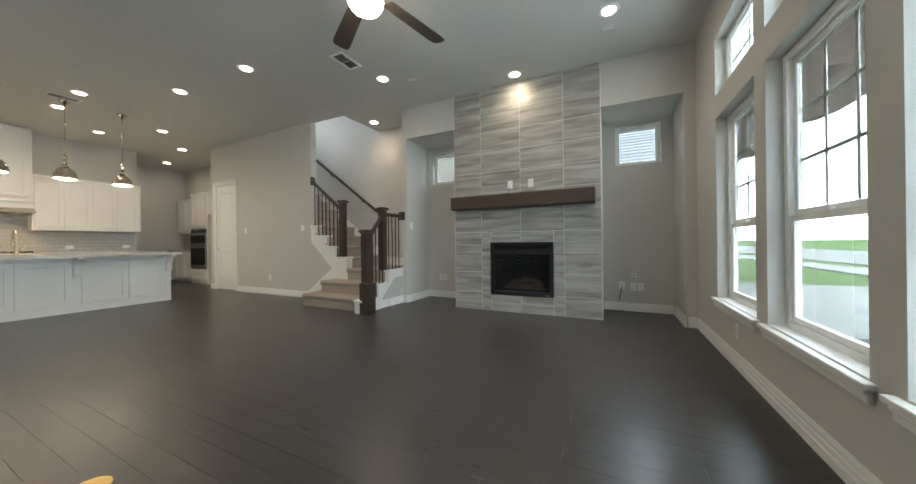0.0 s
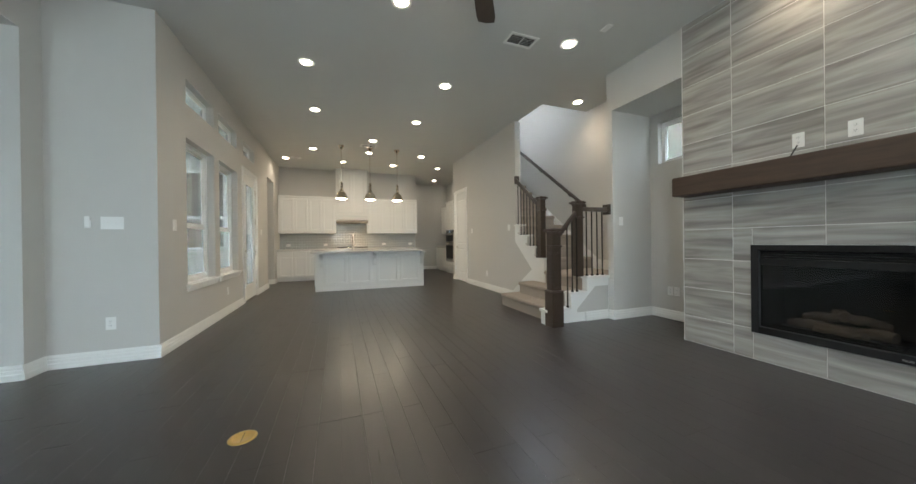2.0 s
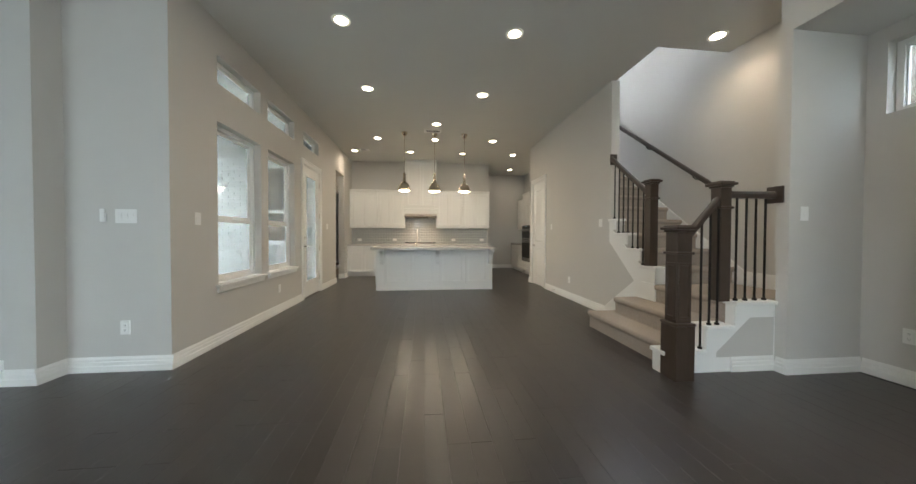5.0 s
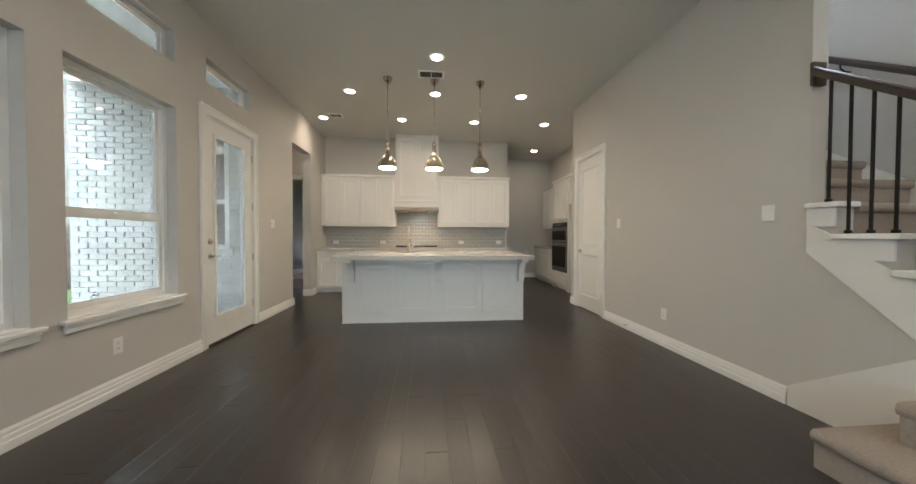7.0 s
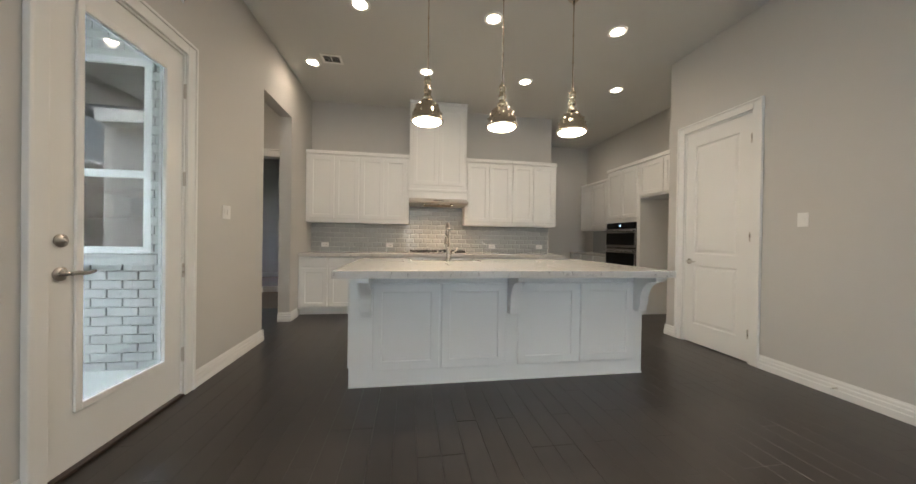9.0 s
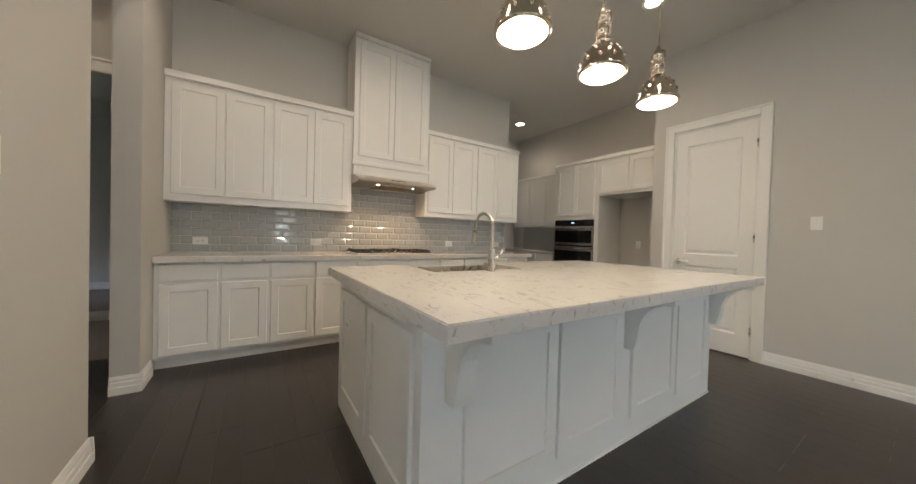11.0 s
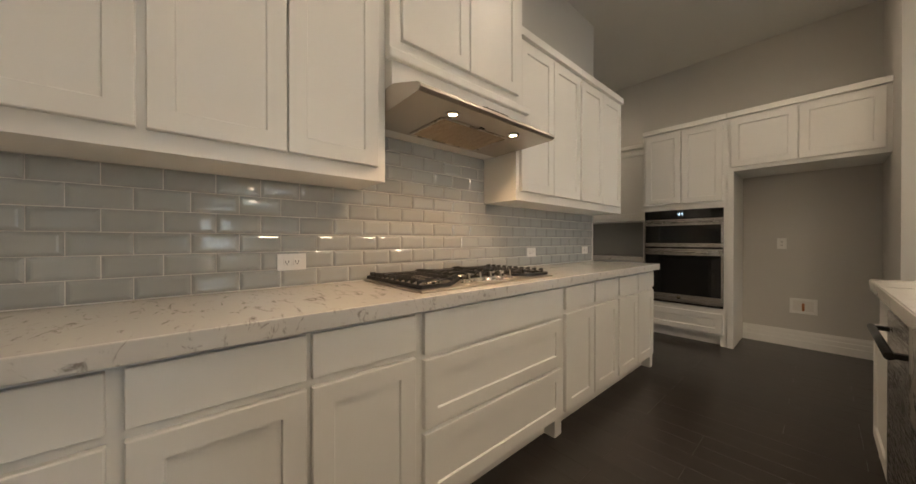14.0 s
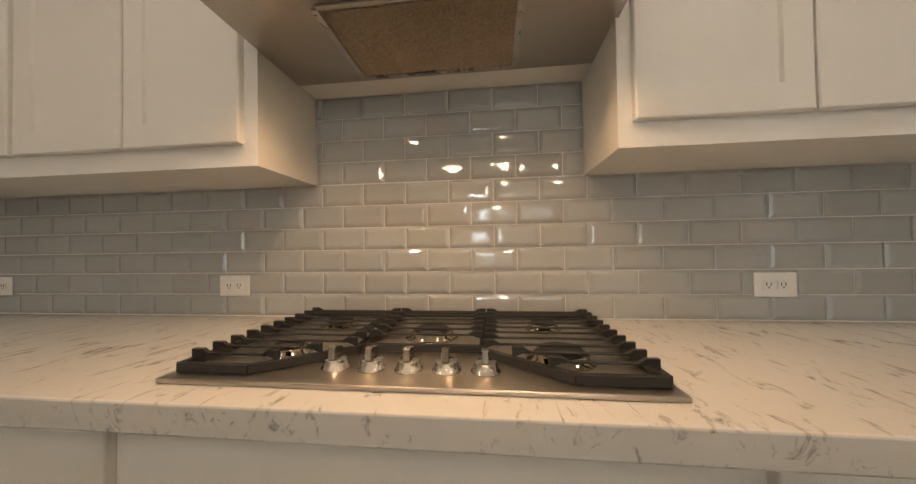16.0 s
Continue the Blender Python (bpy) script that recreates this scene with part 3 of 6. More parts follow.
box(fr, -W2 + 0.055, W2 - 0.055, 0.012, 0.40, H2 - 0.05, H2 - 0.03)
part("firebox", fr, material("sooty_firebox", (0.03, 0.028, 0.026), 0.8, vary=0.3, scale=20), fire)
M_LOG = material("ceramic_log", (0.20, 0.15, 0.11), 0.9, vary=0.5, scale=14, bump=1.0, bump_scale=40)
for (p, q, r) in (((-0.30, 0.20, 0.11), (0.28, 0.17, 0.12), 0.045), ((-0.22, 0.25, 0.17), (0.05, 0.14, 0.22), 0.04), ((0.24, 0.26, 0.17), (-0.02, 0.16, 0.24), 0.038), ((-0.12, 0.12, 0.10), (0.16, 0.11, 0.10), 0.032)):
    pts = [Vector(p).lerp(Vector(q), i / 7) + Vector((0, 0.012 * math.sin(2.3 * i), 0.010 * math.sin(1.7 * i + r * 90))) for i in range(8)]
    part("log", tube(bmesh.new(), pts, [r * (0.8 + 0.25 * math.sin(i * 1.9) ** 2) for i in range(8)], 9), M_LOG, fire, "brown ceramic log")
part("burner", bx(-0.33, 0.33, 0.08, 0.30, 0.06, 0.085, 0.006), M_BLACK, fire)
pane = part("glass_front", bx(-W2 + 0.055, W2 - 0.055, 0.004, 0.009, 0.06, H2 - 0.175), glass_material("fireplace_glass", (0.32, 0.34, 0.34)), fire, "dark fireplace glass")
pane.visible_shadow = False
part("badge", bx(W2 - 0.11, W2 - 0.06, -0.034, -0.031, 0.02, 0.032), M_STEEL, fire)

mantel = thing("mantel_shelf", pose(0, 0, 0), "thick rough dark-stained timber beam mantel", "mantel")
bm = bx(-2.295, -0.255, 4.58, FY - 0.008, 1.532, 1.726, 0.012)
part("beam", bm, M_MANTEL, mantel)


# ---------- doors ----------
def casing(parent, x0, x1, z1, y, out, w=0.085):
    for a, b, c, d in ((x0 - w, x0, 0, z1 + w), (x1, x1 + w, 0, z1 + w), (x0, x1, z1, z1 + w)):
        bm = bmesh.new()
        lo, hi = sorted((y, y + out * 0.018))
        box(bm, a, b, lo, hi, c, d, 0.004)
        part("casing", bm, M_TRIM, parent)
    for a, b, c, d in ((x0 - w - 0.004, x0 - w + 0.016, 0, z1 + w + 0.004), (x1 + w - 0.016, x1 + w + 0.004, 0, z1 + w + 0.004), (x0 - w + 0.016, x1 + w - 0.016, z1 + w - 0.016, z1 + w + 0.004)):
        bm = bmesh.new()
        lo, hi = sorted((y, y + out * 0.029))
        box(bm, a, b, lo, hi, c, d, 0.004)
        part("casing_backband", bm, M_TRIM, parent)


def jamb(parent, x0, x1, z1, y0, y1):
    bm = bmesh.new()
    box(bm, x0 + 0.001, x0 + 0.016, y0, y1, 0, z1 - 0.001)
    box(bm, x1 - 0.016, x1 - 0.001, y0, y1, 0, z1 - 0.001)
    box(bm, x0 + 0.016, x1 - 0.016, y0, y1, z1 - 0.016, z1 - 0.001)
    part("jamb", bm, M_TRIM, parent)


def lever(parent, x, y, z, out, way, mat=M_NICKEL):
    """A lever handle on a door face whose outside is along out*y; way: the side the lever points along x."""
    h = part("door_handle", lathe_y(x, z, y, out, [(0.033, 0.0), (0.033, 0.006), (0.027, 0.010), (0.012, 0.014), (0.010, 0.045), (0.0, 0.047)]), mat, parent, "satin nickel lever handle")
    pts = [(x, y + out * 0.045, z), (x + way * 0.03, y + out * 0.052, z + 0.004), (x + way * 0.07, y + out * 0.050, z - 0.004), (x + way * 0.115, y + out * 0.046, z + 0.004)]
    part("lever", tube(bmesh.new(), pts, [0.010, 0.010, 0.008, 0.006], 10), mat, h)


def lathe_y(x, z, y, out, prof, seg=20):
    bm = bmesh.new()
    lathe(bm, prof, (0, 0), seg)
    bmesh.ops.transform(bm, matrix=Matrix.Translation((x, y, z)) @ Matrix.Rotation(radians(90 if out < 0 else -90), 4, "X"), verts=bm.verts[:])
    return bm


def raised_panel(bm, x0, x1, z0, z1, y, out):
    """A moulded recess with a raised field, on a door face at y."""
    def ring(i, d):
        return [bm.verts.new(p) for p in ((x0 + i, y + out * d, z0 + i), (x1 - i, y + out * d, z0 + i), (x1 - i, y + out * d, z1 - i), (x0 + i, y + out * d, z1 - i))]
    rs = [ring(0, 0.0), ring(0.010, -0.010), ring(0.022, -0.010), ring(0.045, -0.003)]
    fs = []
    for a, c in zip(rs, rs[1:]):
        for i in range(4):
            fs.append(bm.faces.new([a[i], a[(i + 1) % 4], c[(i + 1) % 4], c[i]]))
    fs.append(bm.faces.new(rs[-1]))
    if out > 0:
        bmesh.ops.reverse_faces(bm, faces=fs)
    return rs[0]


pantry = thing("door_1", Matrix(), "closed white two-panel pantry door with nickel lever", "door")
pantry["kind"] = "structure"
px0, px1, pz = -8.545, -7.79, 2.44
casing(pantry, px0, px1, pz, PANTRY_Y, -1)
jamb(pantry, px0, px1, pz, PANTRY_Y, PANTRY_Y + 0.12)
leaf = bmesh.new()
a0, a1, yd = px0 + 0.019, px1 - 0.019, PANTRY_Y + 0.006
zs = [0.012, 0.23, 0.90, 1.03, 2.26, pz - 0.019]
box(leaf, a0, a0 + 0.115, yd, yd + 0.036, zs[0], zs[5])
box(leaf, a1 - 0.115, a1, yd, yd + 0.036, zs[0], zs[5])
for za, zb in ((zs[0], zs[1]), (zs[2], zs[3]), (zs[4], zs[5])):
    box(leaf, a0 + 0.115, a1 - 0.115, yd, yd + 0.036, za, zb)
for za, zb in ((zs[1], zs[2]), (zs[3], zs[4])):
    raised_panel(leaf, a0 + 0.115, a1 - 0.115, za, zb, yd, -1)
    box(leaf, a0 + 0.115, a1 - 0.115, yd + 0.014, yd + 0.03, za, zb)
leaf_ob = part("door_leaf", leaf, M_TRIM, pantry)
lever(leaf_ob, a0 + 0.062, yd, 0.94, -1, 1)
for z in (0.28, 1.22, 2.17):
    part("hinge", bx(px1 - 0.022, px1 - 0.008, PANTRY_Y - 0.008, PANTRY_Y + 0.006, z - 0.045, z + 0.045, 0.003), M_NICKEL, pantry)

patio = thing("door_2", Matrix(), "white patio door with one tall glass pane, closed", "door")
patio["kind"] = "structure"
dx0, dx1, dz = DOOR[0], DOOR[1], DOOR[3]
casing(patio, dx0, dx1, dz, YS, 1)
jamb(patio, dx0, dx1, dz, YS - 0.15, YS)
part("threshold", bx(dx0 + 0.016, dx1 - 0.016, YS - 0.15, YS + 0.02, 0, 0.018, 0.004), M_DARKRAIL, patio, "dark wooden threshold")
leaf = bmesh.new()
gx0, gx1, gz0, gz1 = -7.615, -7.055, 0.30, 2.26
yf = YS - 0.012
for a, b, c, d in ((dx0 + 0.018, gx0, 0.02, dz - 0.018), (gx1, dx1 - 0.018, 0.02, dz - 0.018), (gx0, gx1, 0.02, gz0), (gx0, gx1, gz1, dz - 0.018)):
    box(leaf, a, b, yf - 0.044, yf, c, d)
leaf_ob = part("door_leaf", leaf, M_TRIM, patio)
bm = bmesh.new()
for a, b, c, d in ((gx0 - 0.022, gx0 + 0.014, gz0 - 0.022, gz1 + 0.022), (gx1 - 0.014, gx1 + 0.022, gz0 - 0.022, gz1 + 0.022), (gx0 + 0.014, gx1 - 0.014, gz0 - 0.022, gz0 + 0.014), (gx0 + 0.014, gx1 - 0.014, gz1 - 0.014, gz1 + 0.022)):
    box(bm, a, b, yf + 0.0005, yf + 0.014, c, d, 0.004)
part("glass_bead", bm, M_TRIM, leaf_ob)
pane = part("pane", bx(gx0, gx1, yf - 0.026, yf - 0.020, gz0, gz1), M_GLASS, leaf_ob, "door glass tinted to dim the outdoor view")
pane.visible_shadow = False
lever(leaf_ob, dx1 - 0.075, yf, 0.96, 1, -1)
part("deadbolt", lathe_y(dx1 - 0.075, 1.115, yf, 1, [(0.031, 0), (0.031, 0.008), (0.022, 0.014), (0.010, 0.016), (0.010, 0.024), (0, 0.025)]), M_NICKEL, leaf_ob, "round satin nickel deadbolt")
for z in (0.30, 0.90, 1.55, 2.17):
    part("hinge", bx(dx0 + 0.006, dx0 + 0.022, YS - 0.004, YS + 0.010, z - 0.05, z + 0.05, 0.003), M_NICKEL, patio)
hall_door = thing("door_3", Matrix(), "white cased doorway to a dim bedroom", "doorway")
hall_door["kind"] = "structure"
casing(hall_door, -10.6, -9.75, 2.45, -1.70, 1)


# ---------- kitchen ----------
KB = pose(XW, 0, 0, 0, 0, 90)      # kitchen run: local x is north, local -y comes into the room
DEPTH = 0.58                         # base carcass
COUNTER_Z = 0.925


def cabinet(name, at, w, d, z0, z1, fronts, label, group="", toe=0.0, kind="cabinet", feet=(), crown=0.0):
    """A cabinet with its back on local y = 0; fronts: (x0, x1, z0, z1, kind) with kind door or drawer."""
    c = thing(name, at, label, kind, group)
    bm = bmesh.new()
    box(bm, 0, w, -d, -0.002, z0 + toe, z1)
    if toe:
        box(bm, 0, w, -d + 0.07, -0.002, z0, z0 + toe)
    part("body", bm, M_CAB, c)
    for x0, x1, za, zb, what in fronts:
        bm = bmesh.new()
        (shaker if what == "door" else slab_front)(bm, x0, x1, za, zb, -d - 0.0005)
        part("door" if what == "door" else "drawer_front", bm, M_CAB, c)
    for x0, x1 in feet:
        part("foot", prism(bmesh.new(), [(x0, z0), (x1, z0), (x1, z0 + toe + 0.004), (x0, z0 + toe + 0.004)], -d + 0.0, -d + 0.069, "y"), M_CAB, c)
    if crown:
        bm = bmesh.new()
        box(bm, -0.0, w, -d - 0.028, -0.002, z1 + 0.0005, z1 + crown, 0.004)
        part("crown", bm, M_CAB, c)
    return c


E = 0.009
g = "kitchen base cabinets"
for y0, y1, b in ((-0.322, 0.095, [(-0.290, 0.082)]), (0.095, 0.460, [(0.106, 0.446)]), (0.460, 1.231, [(0.474, 0.840), (0.856, 1.215)])):
    f = []
    for a, c in b:
        f += [(a - y0, c - y0, 0.725, 0.858, "drawer"), (a - y0, c - y0, 0.125, 0.700, "door")]
    cabinet("base_cabinet", KB @ pose(y0, 0, 0), y1 - y0, DEPTH, 0, 0.872, f, "white shaker base cabinet with a drawer above the door", g, 0.10)
cabinet("base_cabinet", KB @ pose(1.231, 0, 0), 1.011, DEPTH, 0, 0.872, [(0.024, 0.986, 0.700, 0.860, "drawer"), (0.024, 0.986, 0.418, 0.680, "door"), (0.024, 0.986, 0.122, 0.398, "door")], "white drawer cabinet under the gas cooktop", g, 0.10, feet=((0.0, 0.07), (0.94, 1.01)))
for y0, y1, b in ((2.242, 3.0, [(2.262, 2.612), (2.628, 2.985)]), (3.0, 3.765, [(3.015, 3.365), (3.379, 3.735)])):
    f = []
    for a, c in b:
        f += [(a - y0, c - y0, 0.725, 0.858, "drawer"), (a - y0, c - y0, 0.125, 0.700, "door")]
    cabinet("base_cabinet", KB @ pose(y0, 0, 0), y1 - y0, DEPTH, 0, 0.872, f, "white shaker base cabinet with two drawers above two doors", g, 0.10, feet=((y1 - y0 - 0.06, y1 - y0),) if y1 > 3.5 else ())
g = "kitchen wall cabinets"
UD = 0.290
for y0, y1, b in ((-0.322, 0.480, [(-0.275, 0.098), (0.106, 0.470)]), (0.480, 1.255, [(0.491, 0.855), (0.861, 1.215)]), (2.185, 2.990, [(2.217, 2.590), (2.596, 2.975)]), (2.990, 3.802, [(3.008, 3.372), (3.378, 3.755)])):
    cabinet("wall_cabinet", KB @ pose(y0, 0, 0), y1 - y0, UD, 1.395, 2.455, [(a - y0, c - y0, 1.455, 2.425, "door") for a, c in b], "white shaker wall cabinet with two doors", g, crown=0.055)
cabinet("hood_cabinet", KB @ pose(1.257, 0, 0), 0.936, 0.330, 1.965, CEIL - 0.05, [(0.055, 0.464, 2.03, 3.30, "door"), (0.472, 0.881, 2.03, 3.30, "door")], "tall white cabinet over the range hood", crown=0.048)
hc = thing("hood_surround", KB @ pose(1.257, 0, 0), "white moulded panel above the range hood", "cabinet")
bm = bx(0.0, 0.936, -0.350, -0.002, 1.815, 1.963, 0.003)
part("panel", bm, M_CAB, hc)
part("moulding", bx(-0.022, 0.958, -0.375, -0.332, 1.92, 1.963, 0.008), M_CAB, hc)

counter = thing("kitchen_countertop", Matrix(), "polished white quartz countertop with grey veins", "countertop")
bm = bx(XW + 0.002, -10.108, YS + 0.002, 3.812, 0.8725, COUNTER_Z, 0.004)
part("slab", bm, M_QUARTZ, counter)

# range hood
hood = thing("range_hood", pose(XW, 1.258, 0.016, 0, 0, 90), "stainless steel under-cabinet range hood with two lit bulbs", "range hood")
HW = 0.934
prof = [(-0.11, 1.798), (-0.36, 1.798), (-0.545, 1.738), (-0.562, 1.726), (-0.566, 1.712), (-0.552, 1.700), (-0.11, 1.688)]
M_HOODSTEEL = material("brushed_hood_steel", (0.50, 0.455, 0.40), 0.36, metal=1.0, vary=0.03, scale=30, stretch=(1, 40, 40), rough_vary=0.02)
part("shell", prism(bmesh.new(), prof, 0.0, HW, "x"), M_HOODSTEEL, hood)
M_MESH = material("hood_filter_mesh", (0.34, 0.285, 0.22), 0.40, metal=0.9, vary=0.6, scale=150)
def under(y):
    return 1.688 + (-y - 0.11) / 0.442 * 0.012
weave, cols, nr, nc = bmesh.new(), [], 131, 76      # knitted herringbone mesh
for i in range(nc):
    x = 0.24 + 0.45 * i / (nc - 1)
    cols.append([])
    for j in range(nr):
        y = -0.14 - 0.26 * j / (nr - 1)
        ph = (j + (i % 4 if i % 8 < 4 else 4 - i % 4)) % 4
        cols[-1].append(weave.verts.new((x, y, under(y) - 0.0015 - 0.0026 * (0, 0.6, 1.0, 0.3)[ph])))
for i in range(nc - 1):
    for j in range(nr - 1):
        weave.faces.new([cols[i][j], cols[i + 1][j], cols[i + 1][j + 1], cols[i][j + 1]])
part("filter", weave, M_MESH, hood, "mesh grease filter")
for a, b, c, d in ((0.225, 0.24, -0.13, -0.41), (0.69, 0.705, -0.13, -0.41)):
    part("filter_rim", prism(bmesh.new(), [(c, under(c) - 0.006), (d, under(d) - 0.006), (d, under(d)), (c, under(c))], a, b, "x"), M_NICKEL, hood)
for c in (-0.128, -0.408):
    part("filter_rim", bx(0.2405, 0.6895, c - 0.012, c, under(c) - 0.006, under(c) - 0.0005), M_NICKEL, hood)
for yy in (0.245, 0.68):
    bl = part("bulb", lathe(bmesh.new(), [(0.0, 1.6905), (0.012, 1.691), (0.019, 1.694), (0.019, 1.6985)], (yy, -0.468), 20), M_HOODLIT, hood, "small lit bulb")
    part("bulb_ring", lathe(bmesh.new(), [(0.025, 1.698), (0.034, 1.698), (0.034, 1.692), (0.025, 1.689), (0.025, 1.698)], (yy, -0.468), 20), M_STEEL, hood)
    d = bpy.data.lights.new("hood_lamp", "SPOT")
    d.energy, d.color, d.spot_size, d.spot_blend, d.shadow_soft_size = HOOD_POWER, (1.0, 0.62, 0.31), radians(140), 0.7, 0.02
    new("hood_lamp", d).matrix_world = pose(XW + 0.468, 1.258 + yy, 1.698)
part("switch_plate", prism(bmesh.new(), [(-0.512, 1.7495), (-0.537, 1.7415), (-0.539, 1.7455), (-0.514, 1.7535)], 0.38, 0.55, "x"), M_BLACK, hood)
for i in range(4):
    part("button", lathe_y(0.405 + 0.04 * i, 1.747, -0.527, -1, [(0.007, 0), (0.007, 0.004), (0, 0.005)], 12), M_STEEL, hood)
part("latch", bx(0.46, 0.49, -0.435, -0.42, 1.692, 1.698), M_BLACK, hood)

# white casing of the bedroom doorway off the hall
casing = structure("door_casing_hall", bx(-10.5995, -10.578, -0.62, -0.53, 0, 2.41, 0.004), M_TRIM, "white moulded casing round the bedroom doorway", "trim")
part("casing_leg", bx(-10.5995, -10.578, -1.54, -1.45, 0, 2.41, 0.004), M_TRIM, casing)
part("casing_head", bx(-10.5995, -10.578, -1.54, -0.53, 2.4105, 2.50, 0.004), M_TRIM, casing)
part("casing_cap", bx(-10.5995, -10.566, -1.55, -0.52, 2.5005, 2.522, 0.004), M_TRIM, casing)
part("jamb", bx(-10.72, -10.60, -0.6395, -0.6205, 0.013, 2.41), M_TRIM, casing)
structure("baseboard_bedroom", bx(-15.0, -14.982, -3.04, YS - 0.152, 0.0125, 0.14, 0.004), M_TRIM, "white baseboard of the far bedroom", "baseboard")

# cooktop
CKX, CKY0, CKY1 = -10.172, 1.267, 2.179
cook = thing("gas_cooktop", pose(CKX, CKY0, COUNTER_Z, 0, 0, 90), "stainless five-burner gas cooktop with black iron grates", "cooktop")
CW, CD = CKY1 - CKY0, 0.53
part("tray", bx(0, CW, 0, CD, 0.0005, 0.010, 0.003), M_HOODSTEEL, cook, "brushed steel tray")
M_KNOB = material("satin_steel_knob", (0.62, 0.58, 0.53), 0.17, metal=1.0, vary=0.02, scale=20, rough_vary=0.02)
M_CAST = material("cast_iron_grate", (0.020, 0.019, 0.018), 0.55, vary=0.2, bump=0.5, bump_scale=300)


def grate(x0, x1, y0, y1, cut):
    """A cast grate: a rim and a row of bars with raised ends; cut: the corner that is cut off at the front."""
    bm = bmesh.new()
    z0, z1, t = 0.026, 0.043, 0.012
    c = 0.12
    if cut > 0:
        rim = [(x0, y0), (x1 - c * 1.3, y0), (x1, y0 + c), (x1, y1), (x0, y1)]
    elif cut < 0:
        rim = [(x0 + c * 1.3, y0), (x1, y0), (x1, y1), (x0, y1), (x0, y0 + c)]
    else:
        rim = [(x0, y0 + 0.14), (x1, y0 + 0.14), (x1, y1), (x0, y1)]
    k = len(rim)
    for i in range(k):
        a, b = Vector(rim[i]), Vector(rim[(i + 1) % k])
        n = (b - a).normalized().orthogonal() * t / 2
        prism(bm, [tuple(a + n), tuple(b + n), tuple(b - n), tuple(a - n)], 0.013, z0 + 0.003, "z")
    n = 10 if cut else 9
    for i in range(n):
        y = y0 + 0.03 + (y1 - y0 - 0.06) * i / (n - 1)
        xa, xb = x0, x1
        if cut > 0 and y < y0 + c:
            xb = x1 - (1 - (y - y0) / c) * c * 1.3
        if cut < 0 and y < y0 + c:
            xa = x0 + (1 - (y - y0) / c) * c * 1.3
        if not cut and y < y0 + 0.15:
            continue
        prism(bm, [(xa, 0.028), (xa, z1 + 0.004), (xa + 0.022, z1 + 0.004), (xa + 0.034, z1 - 0.004), (xb - 0.034, z1 - 0.004), (xb - 0.022, z1 + 0.004), (xb, z1 + 0.004), (xb, 0.028), (xb - 0.02, 0.036), (xa + 0.02, 0.036)], y - 0.0048, y + 0.0048, "y")
    return bm


part("grate", grate(0.018, 0.318, 0.03, CD - 0.02, 1), M_CAST, cook, "black cast iron grate")
part("grate", grate(0.322, 0.590, 0.03, CD - 0.02, 0), M_CAST, cook, "black cast iron grate")
part("grate", grate(0.594, 0.894, 0.03, CD - 0.02, -1), M_CAST, cook, "black cast iron grate")
for bxx, by, r in ((0.16, 0.15, 0.040), (0.16, 0.39, 0.045), (0.456, 0.30, 0.055), (0.75, 0.39, 0.040), (0.75, 0.15, 0.055)):
    b = part("burner", lathe(bmesh.new(), [(r * 1.25, 0.010), (r * 1.25, 0.013), (r, 0.016), (r, 0.024), (r * 0.9, 0.026), (0, 0.026)], (bxx, by), 24), M_CHROME, cook, "bright metal burner ring")
    part("burner_cap", lathe(bmesh.new(), [(r * 0.82, 0.0265), (r * 0.82, 0.030), (r * 0.72, 0.034), (0, 0.034)], (bxx, by), 24), M_CAST, b)
for i in range(5):
    kx = 0.308 + 0.073 * i
    k_ = part("knob", lathe(bmesh.new(), [(0.028, 0.010), (0.028, 0.0125), (0.0235, 0.0135), (0.0215, 0.027), (0.0195, 0.0295), (0, 0.0298)], (kx, 0.078), 28), M_KNOB, cook, "round brushed steel knob")
    blade = prism(bmesh.new(), [(0.058, 0.030), (0.100, 0.030), (0.099, 0.042), (0.092, 0.050), (0.066, 0.056), (0.060, 0.053)], kx - 0.0065, kx + 0.0065, "x")
    bmesh.ops.bevel(blade, geom=blade.edges[:], offset=0.0015, segments=1, affect="EDGES")
    part("grip", blade, M_KNOB, k_)

# wall ovens in the tall cabinet
OY = 4.905
tall = cabinet("oven_cabinet", pose(-10.614, 5.498, 0), 0.805, 5.498 - OY, 0, 2.415, [(0.035, 0.398, 1.56, 2.39, "door"), (0.404, 0.772, 1.56, 2.39, "door"), (0.03, 0.775, 0.125, 0.345, "door")], "tall white cabinet round the built-in ovens", "", 0.10, crown=0.055, feet=((0, 0.05), (0.755, 0.805)))
oven = thing("double_wall_oven", pose(-10.590, OY - 0.001, 0.405), "stainless built-in microwave and oven with black glass", "oven")
OW, OH = 0.757, 1.083
part("body", bx(0, OW, -0.012, -0.0005, 0, OH, 0.002), M_BLACK, oven)
part("control_panel", bx(0.002, OW - 0.002, -0.024, -0.0125, OH - 0.098, OH - 0.004, 0.003), M_BLACKGLASS, oven, "black glass control panel")
part("display", bx(0.32, 0.43, -0.0255, -0.0245, OH - 0.066, OH - 0.034), M_BLACKGLASS, oven)
digits = bpy.data.curves.new("clock_digits", "FONT")
digits.body, digits.size, digits.align_x = "12:27", 0.028, "CENTER"
digits.materials.append(M_DISPLAY)
clock = new("clock_digits", digits)
clock.parent = oven
